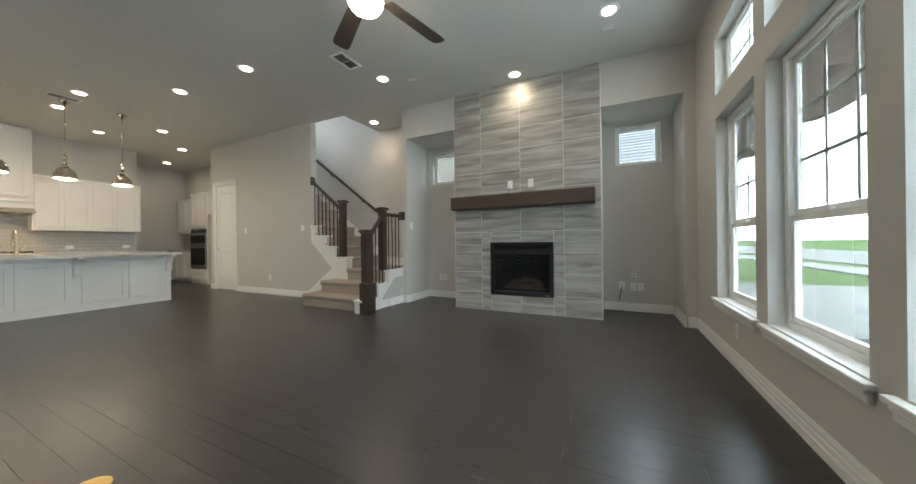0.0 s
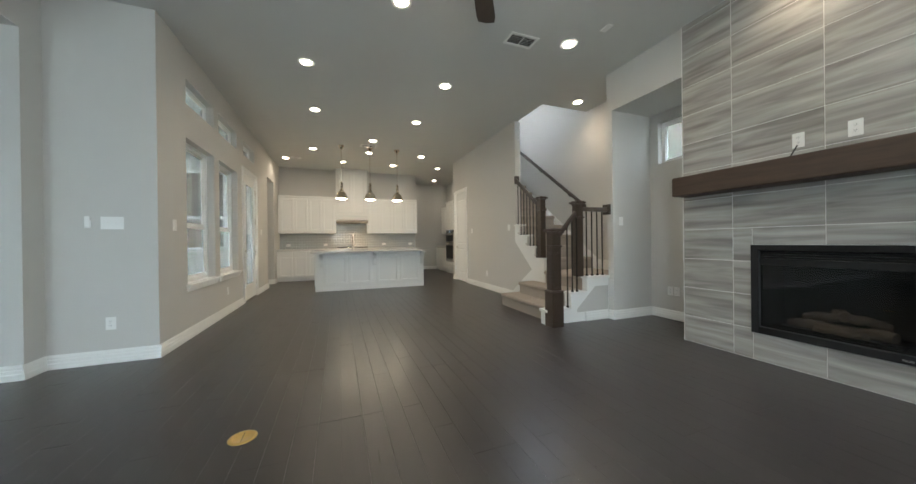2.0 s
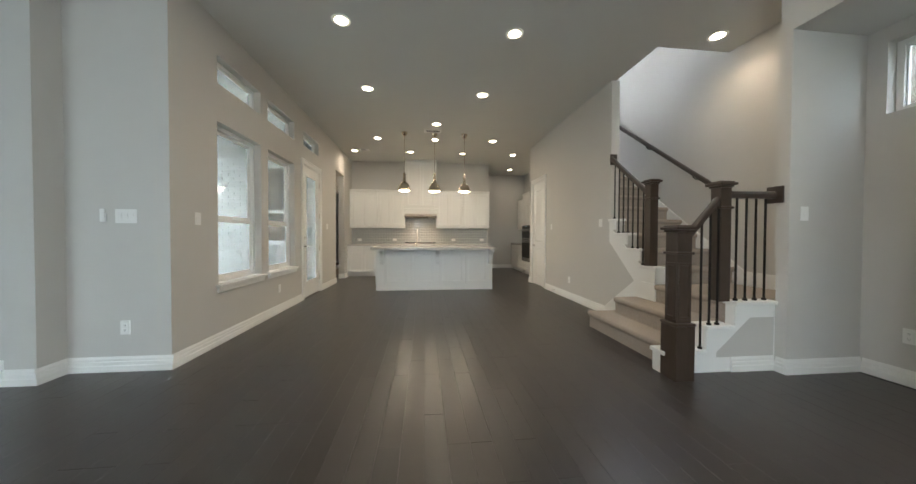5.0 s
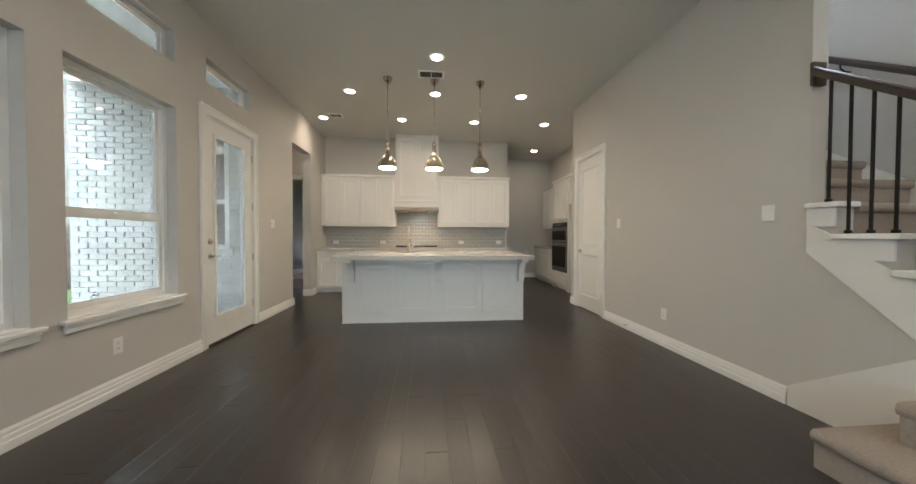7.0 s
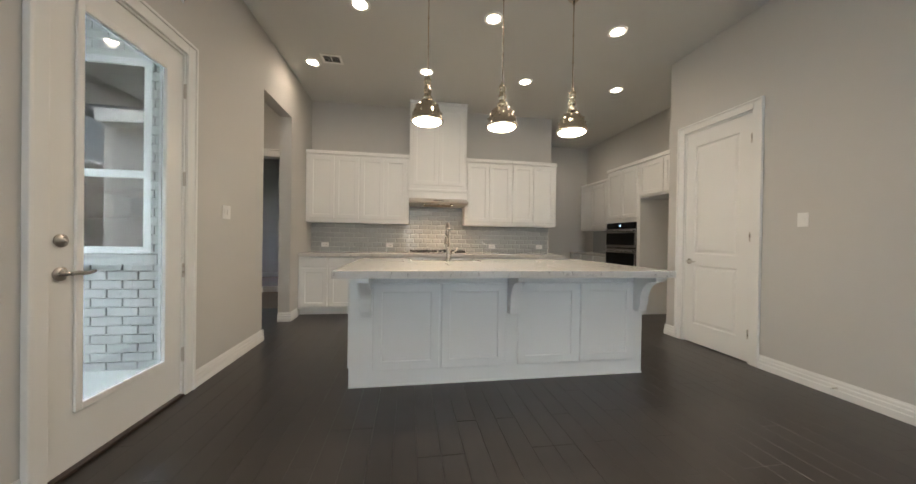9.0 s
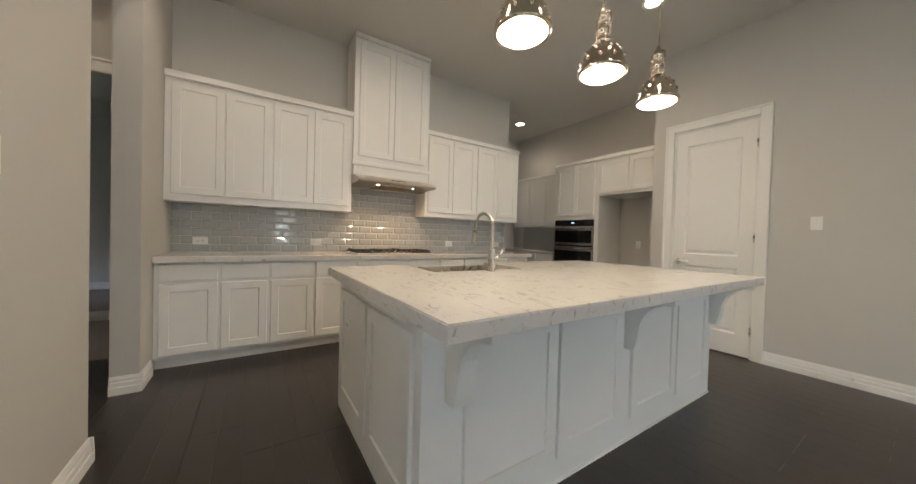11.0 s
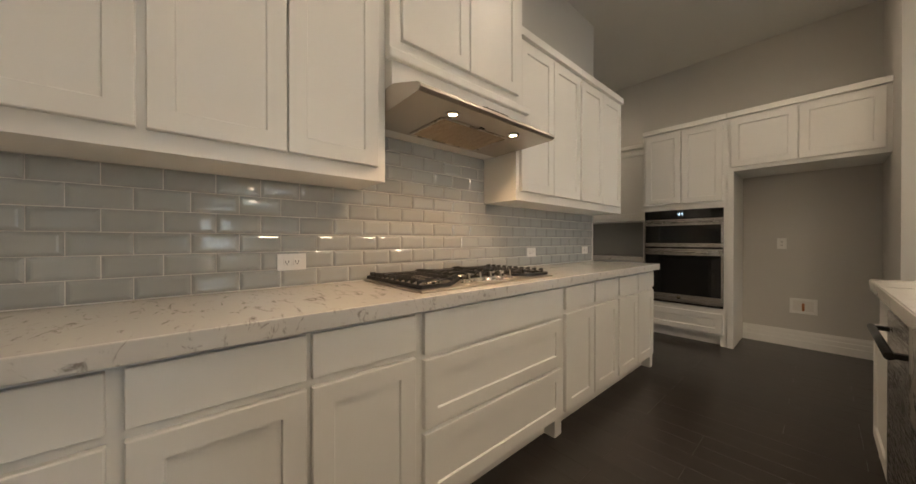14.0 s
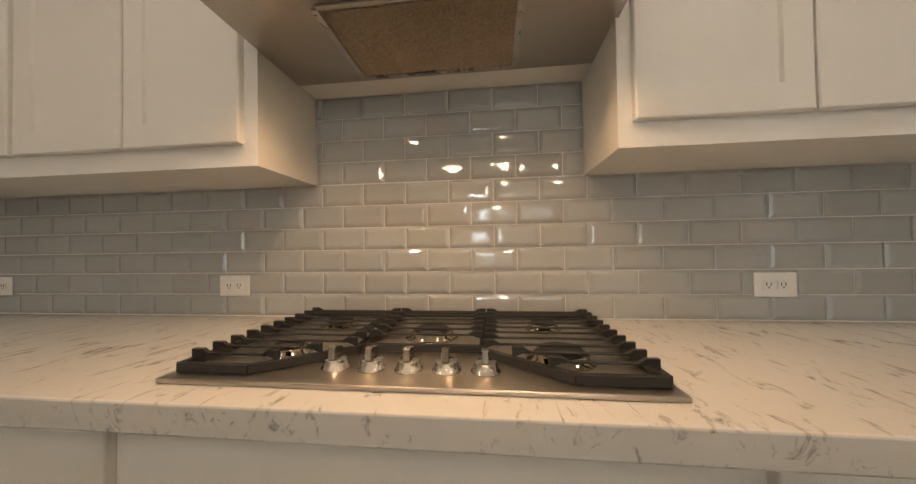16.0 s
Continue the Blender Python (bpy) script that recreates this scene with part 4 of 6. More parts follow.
clock.matrix_basis = pose(0.375, -0.0262, OH - 0.060, 90, 0, 0)
for z0, z1 in ((OH - 0.43, OH - 0.106), (0.0 + 0.02, OH - 0.447)):
    dr = part("oven_door", bx(0.002, OW - 0.002, -0.034, -0.0125, z0, z1, 0.004), M_STEEL, oven, "stainless oven door")
    part("door_glass", bx(0.018, OW - 0.018, -0.0365, -0.0342, z0 + (0.045 if z0 > 0.3 else 0.09), z1 - 0.075, 0.002), M_BLACKGLASS, dr, "black glass")
    bm = tube(bmesh.new(), [(0.03, -0.075, z1 - 0.035), (OW - 0.03, -0.075, z1 - 0.035)], 0.013, 12)
    for hx in (0.05, OW - 0.05):
        box(bm, hx - 0.012, hx + 0.012, -0.07, -0.034, z1 - 0.044, z1 - 0.026)
    part("handle", bm, M_STEEL, dr, "long steel bar handle")
part("badge", lathe_y(0.36, 0.075, -0.0345, -1, [(0.018, 0), (0.018, 0.002), (0, 0.002)], 20), M_CHROME, oven)

# fridge recess: wall cabinet, side panel, back plate
cabinet("fridge_cabinet", pose(-9.807, 5.498, 0), 1.030, 5.498 - OY, 1.855, 2.415, [(0.03, 0.507, 1.895, 2.39, "door"), (0.517, 1.00, 1.895, 2.39, "door")], "white wall cabinet above the empty fridge recess", crown=0.055)
bm = bx(-9.806, -9.753, OY - 0.012, 5.498, 0, 1.853, 0.002)
tagged(new("fridge_side_panel", finish("fridge_side_panel", bm, M_CAB)), "white panel beside the empty fridge recess", "panel")
wb = thing("water_outlet_box", pose(-9.275, 5.499, 0.44), "white recessed water valve box in the wall", "outlet box")
bm = bmesh.new()
for a, b, c, d in ((-0.10, -0.075, -0.08, 0.08), (0.075, 0.10, -0.08, 0.08), (-0.075, 0.075, -0.08, -0.055), (-0.075, 0.075, 0.055, 0.08)):
    box(bm, a, b, -0.012, -0.0005, c, d, 0.002)
part("frame", bm, M_PLASTIC, wb)
part("recess", bx(-0.075, 0.075, -0.003, -0.0005, -0.055, 0.055), M_GROUT, wb)
part("valve", tube(bmesh.new(), [(0, -0.006, -0.05), (0, -0.012, 0.0), (0, -0.012, 0.03)], 0.010, 8), material("copper_valve", (0.55, 0.24, 0.12), 0.35, metal=1.0), wb, "copper valve")

# desk run beyond the ovens
cabinet("base_cabinet", pose(-11.96, 5.498, 0), 1.343, 0.56, 0, 0.872, [(0.02, 0.44, 0.125, 0.70, "door"), (0.46, 0.88, 0.125, 0.70, "door"), (0.90, 1.32, 0.125, 0.70, "door"), (0.02, 0.44, 0.725, 0.858, "drawer"), (0.46, 0.88, 0.725, 0.858, "drawer"), (0.90, 1.32, 0.725, 0.858, "drawer")], "white base cabinets in the passage beyond the ovens", "", 0.10)
cabinet("wall_cabinet", pose(-11.96, 5.498, 0), 1.343, 0.33, 1.395, 2.36, [(0.02, 0.44, 1.43, 2.33, "door"), (0.46, 0.88, 1.43, 2.33, "door"), (0.90, 1.32, 1.43, 2.33, "door")], "white shaker wall cabinets in the passage", "", crown=0.055)
ct2 = thing("passage_countertop", Matrix(), "white quartz countertop in the passage", "countertop")
part("slab", bx(-11.98, -10.616, 4.905, 5.497, 0.8725, COUNTER_Z, 0.004), M_QUARTZ, ct2)
part("backsplash", bx(-11.98, -10.616, 5.486, 5.4975, COUNTER_Z + 0.0005, 1.39), M_TILE, ct2, "grey tiled backsplash")

# island
IX0, IX1, IY0, IY1 = -8.955, -7.743, 0.822, 3.312
isl = thing("kitchen_island", Matrix(), "white panelled kitchen island with three corbels", "island")
SY0, SY1 = 1.285, 2.040
bm = bmesh.new()
box(bm, IX0 + 0.42, IX1 - 0.02, IY0 + 0.02, IY1 - 0.02, 0.0, 0.872)
box(bm, IX0, IX0 + 0.42, IY0 + 0.02, SY0 - 0.004, 0.10, 0.872)
box(bm, IX0, IX0 + 0.42, SY1 + 0.004, IY1 - 0.02, 0.10, 0.872)
box(bm, IX0, IX0 + 0.42, SY0 - 0.004, SY1 + 0.004, 0.10, 0.64)
part("body", bm, M_CAB, isl)
def island_front(axis, u0, u1, z0=0.130, z1=0.800):
    """An applied frame-and-panel front on the seating side (x) or on the near end (y)."""
    bm = bmesh.new()
    shaker(bm, u0, u1, z0, z1, 0, 0.019, 0.066, 0.009)
    if axis == "x":
        bmesh.ops.transform(bm, matrix=Matrix.Translation((IX1 + 0.0005, 0, 0)) @ Matrix.Rotation(radians(90), 4, "Z"), verts=bm.verts[:])
    else:
        bmesh.ops.transform(bm, matrix=Matrix.Translation((0, IY0 - 0.0005, 0)), verts=bm.verts[:])
    part("applied_panel", bm, M_CAB, isl)


part("seating_side", bx(IX1 - 0.0195, IX1, IY0, IY1, 0.0, 0.8715, 0.002), M_CAB, isl)
part("end_panel", bx(IX0, IX1 - 0.02, IY0, IY0 + 0.0195, 0.0, 0.8715, 0.002), M_CAB, isl)
for u in ((1.000, 1.512), (1.530, 2.058), (2.162, 2.700), (2.718, 3.212)):
    island_front("x", *u)
for u in ((-8.86, -8.34), (-8.30, -7.80)):
    island_front("y", *u)
bm = bmesh.new()
box(bm, IX0, IX1 - 0.0205, IY1 - 0.0195, IY1, 0, 0.8715, 0.002)
part("end_panel", bm, M_CAB, isl)
part("base_strip", bx(IX1 + 0.0005, IX1 + 0.008, IY0, IY1, 0, 0.012), M_TRIM, isl)
for cy in (0.955, 2.112, 3.262):
    out = [(IX1 + 0.001, 0.871), (IX1 + 0.255, 0.871), (IX1 + 0.255, 0.838)]
    out += [(IX1 + 0.24 - 0.155 * math.sin(i / 8 * math.pi / 2), 0.832 - 0.17 * (1 - math.cos(i / 8 * math.pi / 2))) for i in range(9)]
    out += [(IX1 + 0.075, 0.60), (IX1 + 0.06, 0.555), (IX1 + 0.001, 0.555)]
    part("corbel", prism(bmesh.new(), out, cy - 0.038, cy + 0.038, "y"), M_CAB, isl, "curved white bracket")
bm = bmesh.new()
fy = [IY0 + 0.03, 1.27, 2.06, 2.72, IY1 - 0.03]
for a, b in ((fy[0], fy[1]), (fy[3] + 0.04, fy[4])):
    fr = bmesh.new()
    shaker(fr, a, b, 0.125, 0.70, 0)
    bmesh.ops.transform(fr, matrix=Matrix.Translation((IX0 - 0.0005, a + b, 0)) @ Matrix.Rotation(radians(-90), 4, "Z"), verts=fr.verts[:])
    part("door", fr, M_CAB, isl)
bm.free()

top = thing("island_countertop", Matrix(), "thick polished white quartz island top with grey veins", "countertop")
TX0, TX1, TY0, TY1 = -8.985, -7.462, 0.750, 3.378
bm = bmesh.new()
zt0 = 0.8725
prism(bm, [(TX0, TY0), (TX1, TY0), (TX1, TY1), (TX0, TY1), (TX0, SY1), (-8.50, SY1), (-8.50, SY0), (TX0, SY0)], zt0, COUNTER_Z, "z")
bmesh.ops.bevel(bm, geom=[e for e in bm.edges if abs(e.verts[0].co.z - e.verts[1].co.z) < 1e-6 and e.verts[0].co.z > 0.9], offset=0.004, segments=2, affect="EDGES")
part("slab", bm, M_QUARTZ, top)

sink = thing("farmhouse_sink", Matrix(), "stainless steel apron-front sink set in the island", "sink")
bm = bmesh.new()
sx0, sx1, t = TX0 - 0.018, -8.502, 0.012
box(bm, sx0, sx1, SY0 + 0.002, SY1 - 0.002, 0.66, 0.672)
box(bm, sx0, sx0 + t, SY0 + 0.002, SY1 - 0.002, 0.672, 0.905, 0.004)
box(bm, sx1 - t, sx1, SY0 + 0.002, SY1 - 0.002, 0.672, 0.900)
box(bm, sx0 + t, sx1 - t, SY0 + 0.002, SY0 + 0.002 + t, 0.672, 0.900)
box(bm, sx0 + t, sx1 - t, SY1 - 0.002 - t, SY1 - 0.002, 0.672, 0.900)
part("basin", bm, M_NICKEL, sink)
part("drain", lathe(bmesh.new(), [(0.055, 0.6725), (0.055, 0.675), (0.04, 0.676), (0.02, 0.673), (0, 0.673)], (-8.74, 1.66), 20), M_CHROME, sink)

dish = thing("dishwasher", pose(IX0 - 0.0005, 2.752, 0.10, 0, 0, -90), "stainless dishwasher built into the island", "dishwasher")
part("door", bx(0, 0.60, -0.022, 0, 0, 0.75, 0.003), M_STEEL, dish)
bm = tube(bmesh.new(), [(0.04, -0.065, 0.68), (0.56, -0.065, 0.68)], 0.012, 12)
for hx in (0.06, 0.54):
    box(bm, hx - 0.012, hx + 0.012, -0.06, -0.022, 0.672, 0.688)
part("handle", bm, M_BLACK, dish, "dark bar handle")

fauc = thing("kitchen_faucet", pose(-8.414, 1.665, COUNTER_Z), "brushed nickel pull-down faucet with a high arched spout", "faucet")
part("base", lathe(bmesh.new(), [(0.030, 0.0005), (0.030, 0.006), (0.025, 0.012), (0.024, 0.11), (0.018, 0.135), (0.014, 0.15), (0, 0.15)], (0, 0), 20), M_NICKEL, fauc)
pts = [(0, 0, 0.14), (0, 0, 0.28)] + [(-0.10 + 0.10 * math.cos(a), 0, 0.29 + 0.10 * math.sin(a)) for a in [math.pi * i / 10 for i in range(0, 10)]] + [(-0.205, 0, 0.27)]
part("spout", tube(bmesh.new(), pts, 0.0125, 12), M_NICKEL, fauc)
part("spray_head", tube(bmesh.new(), [(-0.203, 0, 0.275), (-0.208, 0, 0.25), (-0.214, 0, 0.20), (-0.217, 0, 0.175)], [0.013, 0.016, 0.019, 0.021], 14), M_NICKEL, fauc)
part("lever", tube(bmesh.new(), [(0.0, 0.0, 0.085), (0.0, 0.045, 0.088), (0.005, 0.075, 0.115), (0.01, 0.085, 0.145)], [0.013, 0.012, 0.008, 0.007], 10), M_NICKEL, fauc)


# ---------- wall plates ----------
def plate(name, at, w, h, what, n, label, category, group=""):
    """A wall plate facing local -y, with rocker switches or twin sockets."""
    p = thing(name, at, label, category, group)
    part("cover", bx(-w / 2, w / 2, -0.006, -0.0005, -h / 2, h / 2, 0.002), M_PLASTIC, p)
    if what == "switch":
        for i in range(n):
            x = (i - (n - 1) / 2) * 0.046
            part("rocker", prism(bmesh.new(), [(-0.0062, -0.033), (-0.0105, 0.0), (-0.0075, 0.033), (-0.006, 0.033), (-0.006, -0.033)], x - 0.016, x + 0.016, "x"), M_PLASTIC, p)
    else:
        for i in (-1, 1):
            cx, cz = (i * 0.020, 0) if w > h else (0, i * 0.020)
            s = part("socket", bx(cx - 0.016, cx + 0.016, -0.0085, -0.0062, cz - 0.014, cz + 0.014, 0.002), M_PLASTIC, p)
            for sx in (-0.006, 0.006):
                part("slot", bx(cx + sx - 0.0012, cx + sx + 0.0012, -0.0092, -0.0084, cz - 0.003, cz + 0.007), M_DARK, s)
            part("slot", bx(cx - 0.002, cx + 0.002, -0.0092, -0.0084, cz - 0.010, cz - 0.006), M_DARK, s)
    return p


def face(x, y, z, way):
    """Pose of a plate on a wall whose room side looks n, s, e or w."""
    return pose(x, y, z, 0, 0, {"s": 0, "e": 90, "n": 180, "w": -90}[way])


for y in (-0.10, 0.939, 2.731, 3.625):
    plate("wall_outlet", face(XW + 0.0105, y, 1.037, "e"), 0.118, 0.074, "socket", 2, "white double socket on the tiled backsplash", "outlet", "backsplash sockets")
plate("wall_outlet", face(-9.435, 5.4995, 1.10, "s"), 0.074, 0.118, "socket", 2, "white socket in the fridge recess", "outlet")
plate("wall_outlet", face(-8.68, IY0 - 0.0108, 0.612, "s"), 0.120, 0.076, "socket", 2, "white socket in the end of the island", "outlet")
plate("wall_switch", face(-7.394, PANTRY_Y, 1.36, "s"), 0.074, 0.118, "switch", 1, "white rocker switch beside the pantry door", "switch")
plate("wall_outlet", face(-6.56, PANTRY_Y, 0.35, "s"), 0.074, 0.118, "socket", 2, "white socket on the stair wall", "outlet")
plate("wall_switch", face(-5.53, PANTRY_Y, 1.36, "s"), 0.09, 0.118, "switch", 1, "white rocker switch on the wall beside the stair", "switch")
plate("wall_switch", face(-3.30, 4.99, 1.35, "e"), 0.074, 0.118, "switch", 1, "white rocker switch beside the fireplace", "switch")
plate("wall_switch", face(-8.295, YS, 1.358, "n"), 0.12, 0.118, "switch", 2, "white double switch beside the patio door", "switch")
plate("wall_switch", face(-4.25, YS, 1.31, "n"), 0.074, 0.118, "switch", 1, "white rocker switch beside the windows", "switch")
plate("wall_outlet", face(-5.95, YS, 0.36, "n"), 0.074, 0.118, "socket", 2, "white socket under the windows", "outlet")
plate("wall_switch", face(BAY_X, -0.66, 1.31, "e"), 0.165, 0.118, "switch", 3, "white triple rocker switch on the pale wall", "switch")
plate("wall_outlet", face(BAY_X, -0.68, 0.37, "e"), 0.074, 0.118, "socket", 2, "white socket on the pale wall", "outlet")
fan_ctl = thing("fan_remote", face(BAY_X, -0.83, 1.315, "e"), "small white fan remote in a wall holder", "remote")
part("holder", bx(-0.022, 0.022, -0.012, -0.0005, -0.055, 0.02, 0.004), M_PLASTIC, fan_ctl)
part("handset", bx(-0.018, 0.018, -0.020, -0.0122, -0.05, 0.055, 0.005), M_PLASTIC, fan_ctl)
for x, z in ((-1.116, 1.885), (-1.42, 1.885)):
    plate("wall_outlet", face(x, FY - 0.004, z, "s"), 0.074, 0.118, "socket", 2, "white socket above the mantel", "outlet")
for x, z in ((0.20, 0.36), (0.295, 0.36), (0.05, 0.375), (-2.93, 0.385), (-3.02, 0.385)):
    plate("wall_outlet", face(x, NOOK, z, "s"), 0.074, 0.118, "socket", 2, "white socket low on the recess wall", "outlet")
plate("wall_outlet", face(XE, 3.55, 0.30, "w"), 0.074, 0.118, "socket", 2, "white socket under the front windows", "outlet")
gas = thing("gas_key_valve", face(0.205, NOOK, 0.53, "s"), "small gas key valve plate", "valve")
part("cover", bx(-0.03, 0.03, -0.006, -0.0005, -0.03, 0.03, 0.002), M_PLASTIC, gas)
part("key_hole", lathe_y(0, 0, -0.006, -1, [(0.012, 0), (0.012, 0.004), (0, 0.004)], 16), M_BLACK, gas)
cab_ = thing("loose_cable", pose(0, 0, 0), "loose black cable hanging from a wall box", "cable")
part("cord", tube(bmesh.new(), [(0.05, NOOK - 0.01, 0.36), (0.04, NOOK - 0.035, 0.32), (0.03, NOOK - 0.03, 0.25), (0.015, NOOK - 0.02, 0.19), (0.01, NOOK - 0.018, 0.14)], 0.006, 8), M_BLACK, cab_)
mcab = thing("loose_mantel_cable", pose(0, 0, 0), "short loose wires at a box above the mantel", "cable")
part("cord", tube(bmesh.new(), [(-1.42, FY - 0.025, 1.84), (-1.43, FY - 0.05, 1.80), (-1.45, FY - 0.06, 1.75), (-1.47, FY - 0.06, 1.741)], 0.005, 8), M_BLACK, mcab)
stop = thing("door_stop", pose(-7.15, PANTRY_Y - G, 0.07), "small spring door stop on the skirting", "door stop")
part("spring", tube(bmesh.new(), [(0, 0, 0), (0, -0.06, 0)], 0.006, 8), M_NICKEL, stop)
part("tip", tube(bmesh.new(), [(0, -0.0605, 0), (0, -0.075, 0)], 0.009, 8), M_PLASTIC, stop)

box_cover = thing("floor_outlet", pose(-2.11, 0.80, 0.0), "round brass floor outlet cover set in the boards", "floor outlet")
part("plate", lathe(bmesh.new(), [(0.072, 0.0005), (0.072, 0.003), (0.066, 0.005), (0.050, 0.005), (0.048, 0.004), (0, 0.004)], (0, 0), 40), M_BRASS, box_cover)
part("lid_seam", bx(-0.048, 0.048, -0.001, 0.001, 0.0042, 0.0052), M_DARK, box_cover)
for s in (-1, 1):
    part("screw", lathe(bmesh.new(), [(0.006, 0.0052), (0.006, 0.0065), (0, 0.0065)], (0, s * 0.058), 10), M_BRASS, box_cover)


# ---------- ceiling fittings ----------
M_CANRING = material("white_lamp_trim", (0.80, 0.79, 0.76), 0.45, vary=0.01)
CANS = [(-4.41, 0.967), (-4.42, 2.82), (-5.93, 0.97), (-5.955, 2.745), (-7.34, 2.072), (-8.36, 2.08), (-8.39, 0.77), (-8.32, 3.43), (-9.49, 4.25), (-9.51, 2.855), (-9.50, 1.465), (-9.535, 0.016), (-11.38, 4.69), (-4.20, 5.07), (-2.99, 3.87), (-1.28, 4.62), (-0.075, 3.862), (-3.00, 1.91)]
can_first = None
for x, y in CANS:
    if can_first is None:
        can_first = c = thing("recessed_light", pose(x, y, CEIL), "round white recessed ceiling light, lit warm", "ceiling light", "recessed ceiling lights")
        part("trim_ring", lathe(bmesh.new(), [(0.066, -0.0005), (0.098, -0.0005), (0.098, -0.004), (0.086, -0.009), (0.068, -0.007), (0.066, -0.0005)], (0, 0), 32), M_CANRING, c)
        part("lens", lathe(bmesh.new(), [(0.0655, -0.0015), (0.0655, -0.004), (0, -0.004)], (0, 0), 32), M_CANLIT, c, "glowing warm lens")
    else:
        copy_thing(can_first, pose(x, y, CEIL))
    can_lamp(x, y)
# one more light, added unseen in the hall to brighten it
copy_thing(can_first, pose(-9.7, -1.05, CEIL))
can_lamp(-9.7, -1.05)


def vent(x, y, w, d):
    v = thing("ceiling_vent", pose(x, y, CEIL), "white louvred ceiling air vent", "air vent", "ceiling vents")
    bm = bmesh.new()
    for a, b, c, e in ((-w / 2, -w / 2 + 0.03, -d / 2, d / 2), (w / 2 - 0.03, w / 2, -d / 2, d / 2), (-w / 2 + 0.03, w / 2 - 0.03, -d / 2, -d / 2 + 0.03), (-w / 2 + 0.03, w / 2 - 0.03, d / 2 - 0.03, d / 2)):
        box(bm, a, b, c, e, -0.010, -0.0005, 0.003)
    part("frame", bm, M_CANRING, v)
    # dark sheet painted as the shade inside the duct
    part("duct_shade", bx(-w / 2 + 0.03, w / 2 - 0.03, -d / 2 + 0.03, d / 2 - 0.03, -0.0025, -0.0008), M_DARK, v)
    n = int((w - 0.06) / 0.022)
    for i in range(n):
        xx = -w / 2 + 0.03 + (w - 0.06) * (i + 0.5) / n
        part("slat", prism(bmesh.new(), [(xx - 0.008, -0.003), (xx - 0.006, -0.003), (xx + 0.008, -0.010), (xx + 0.006, -0.010)], -d / 2 + 0.03, d / 2 - 0.03, "y"), M_CANRING, v)
    part("divider", bx(-w / 2 + 0.03, w / 2 - 0.03, -0.006, 0.006, -0.0112, -0.0105), M_CANRING, v)


vent(-3.12, 3.30, 0.21, 0.36)
vent(-7.76, 2.007, 0.21, 0.36)
vent(-9.41, 0.28, 0.20, 0.25)
for x, y in ((-2.62, 4.06), (-0.08, 4.135)):
    d = thing("smoke_detector" if x < -1 else "ceiling_sensor", pose(x, y, CEIL), "small flat white plate on the ceiling", "detector")
    part("cover", bx(-0.06, 0.06, -0.035, 0.035, -0.012, -0.0005, 0.004), M_CANRING, d)


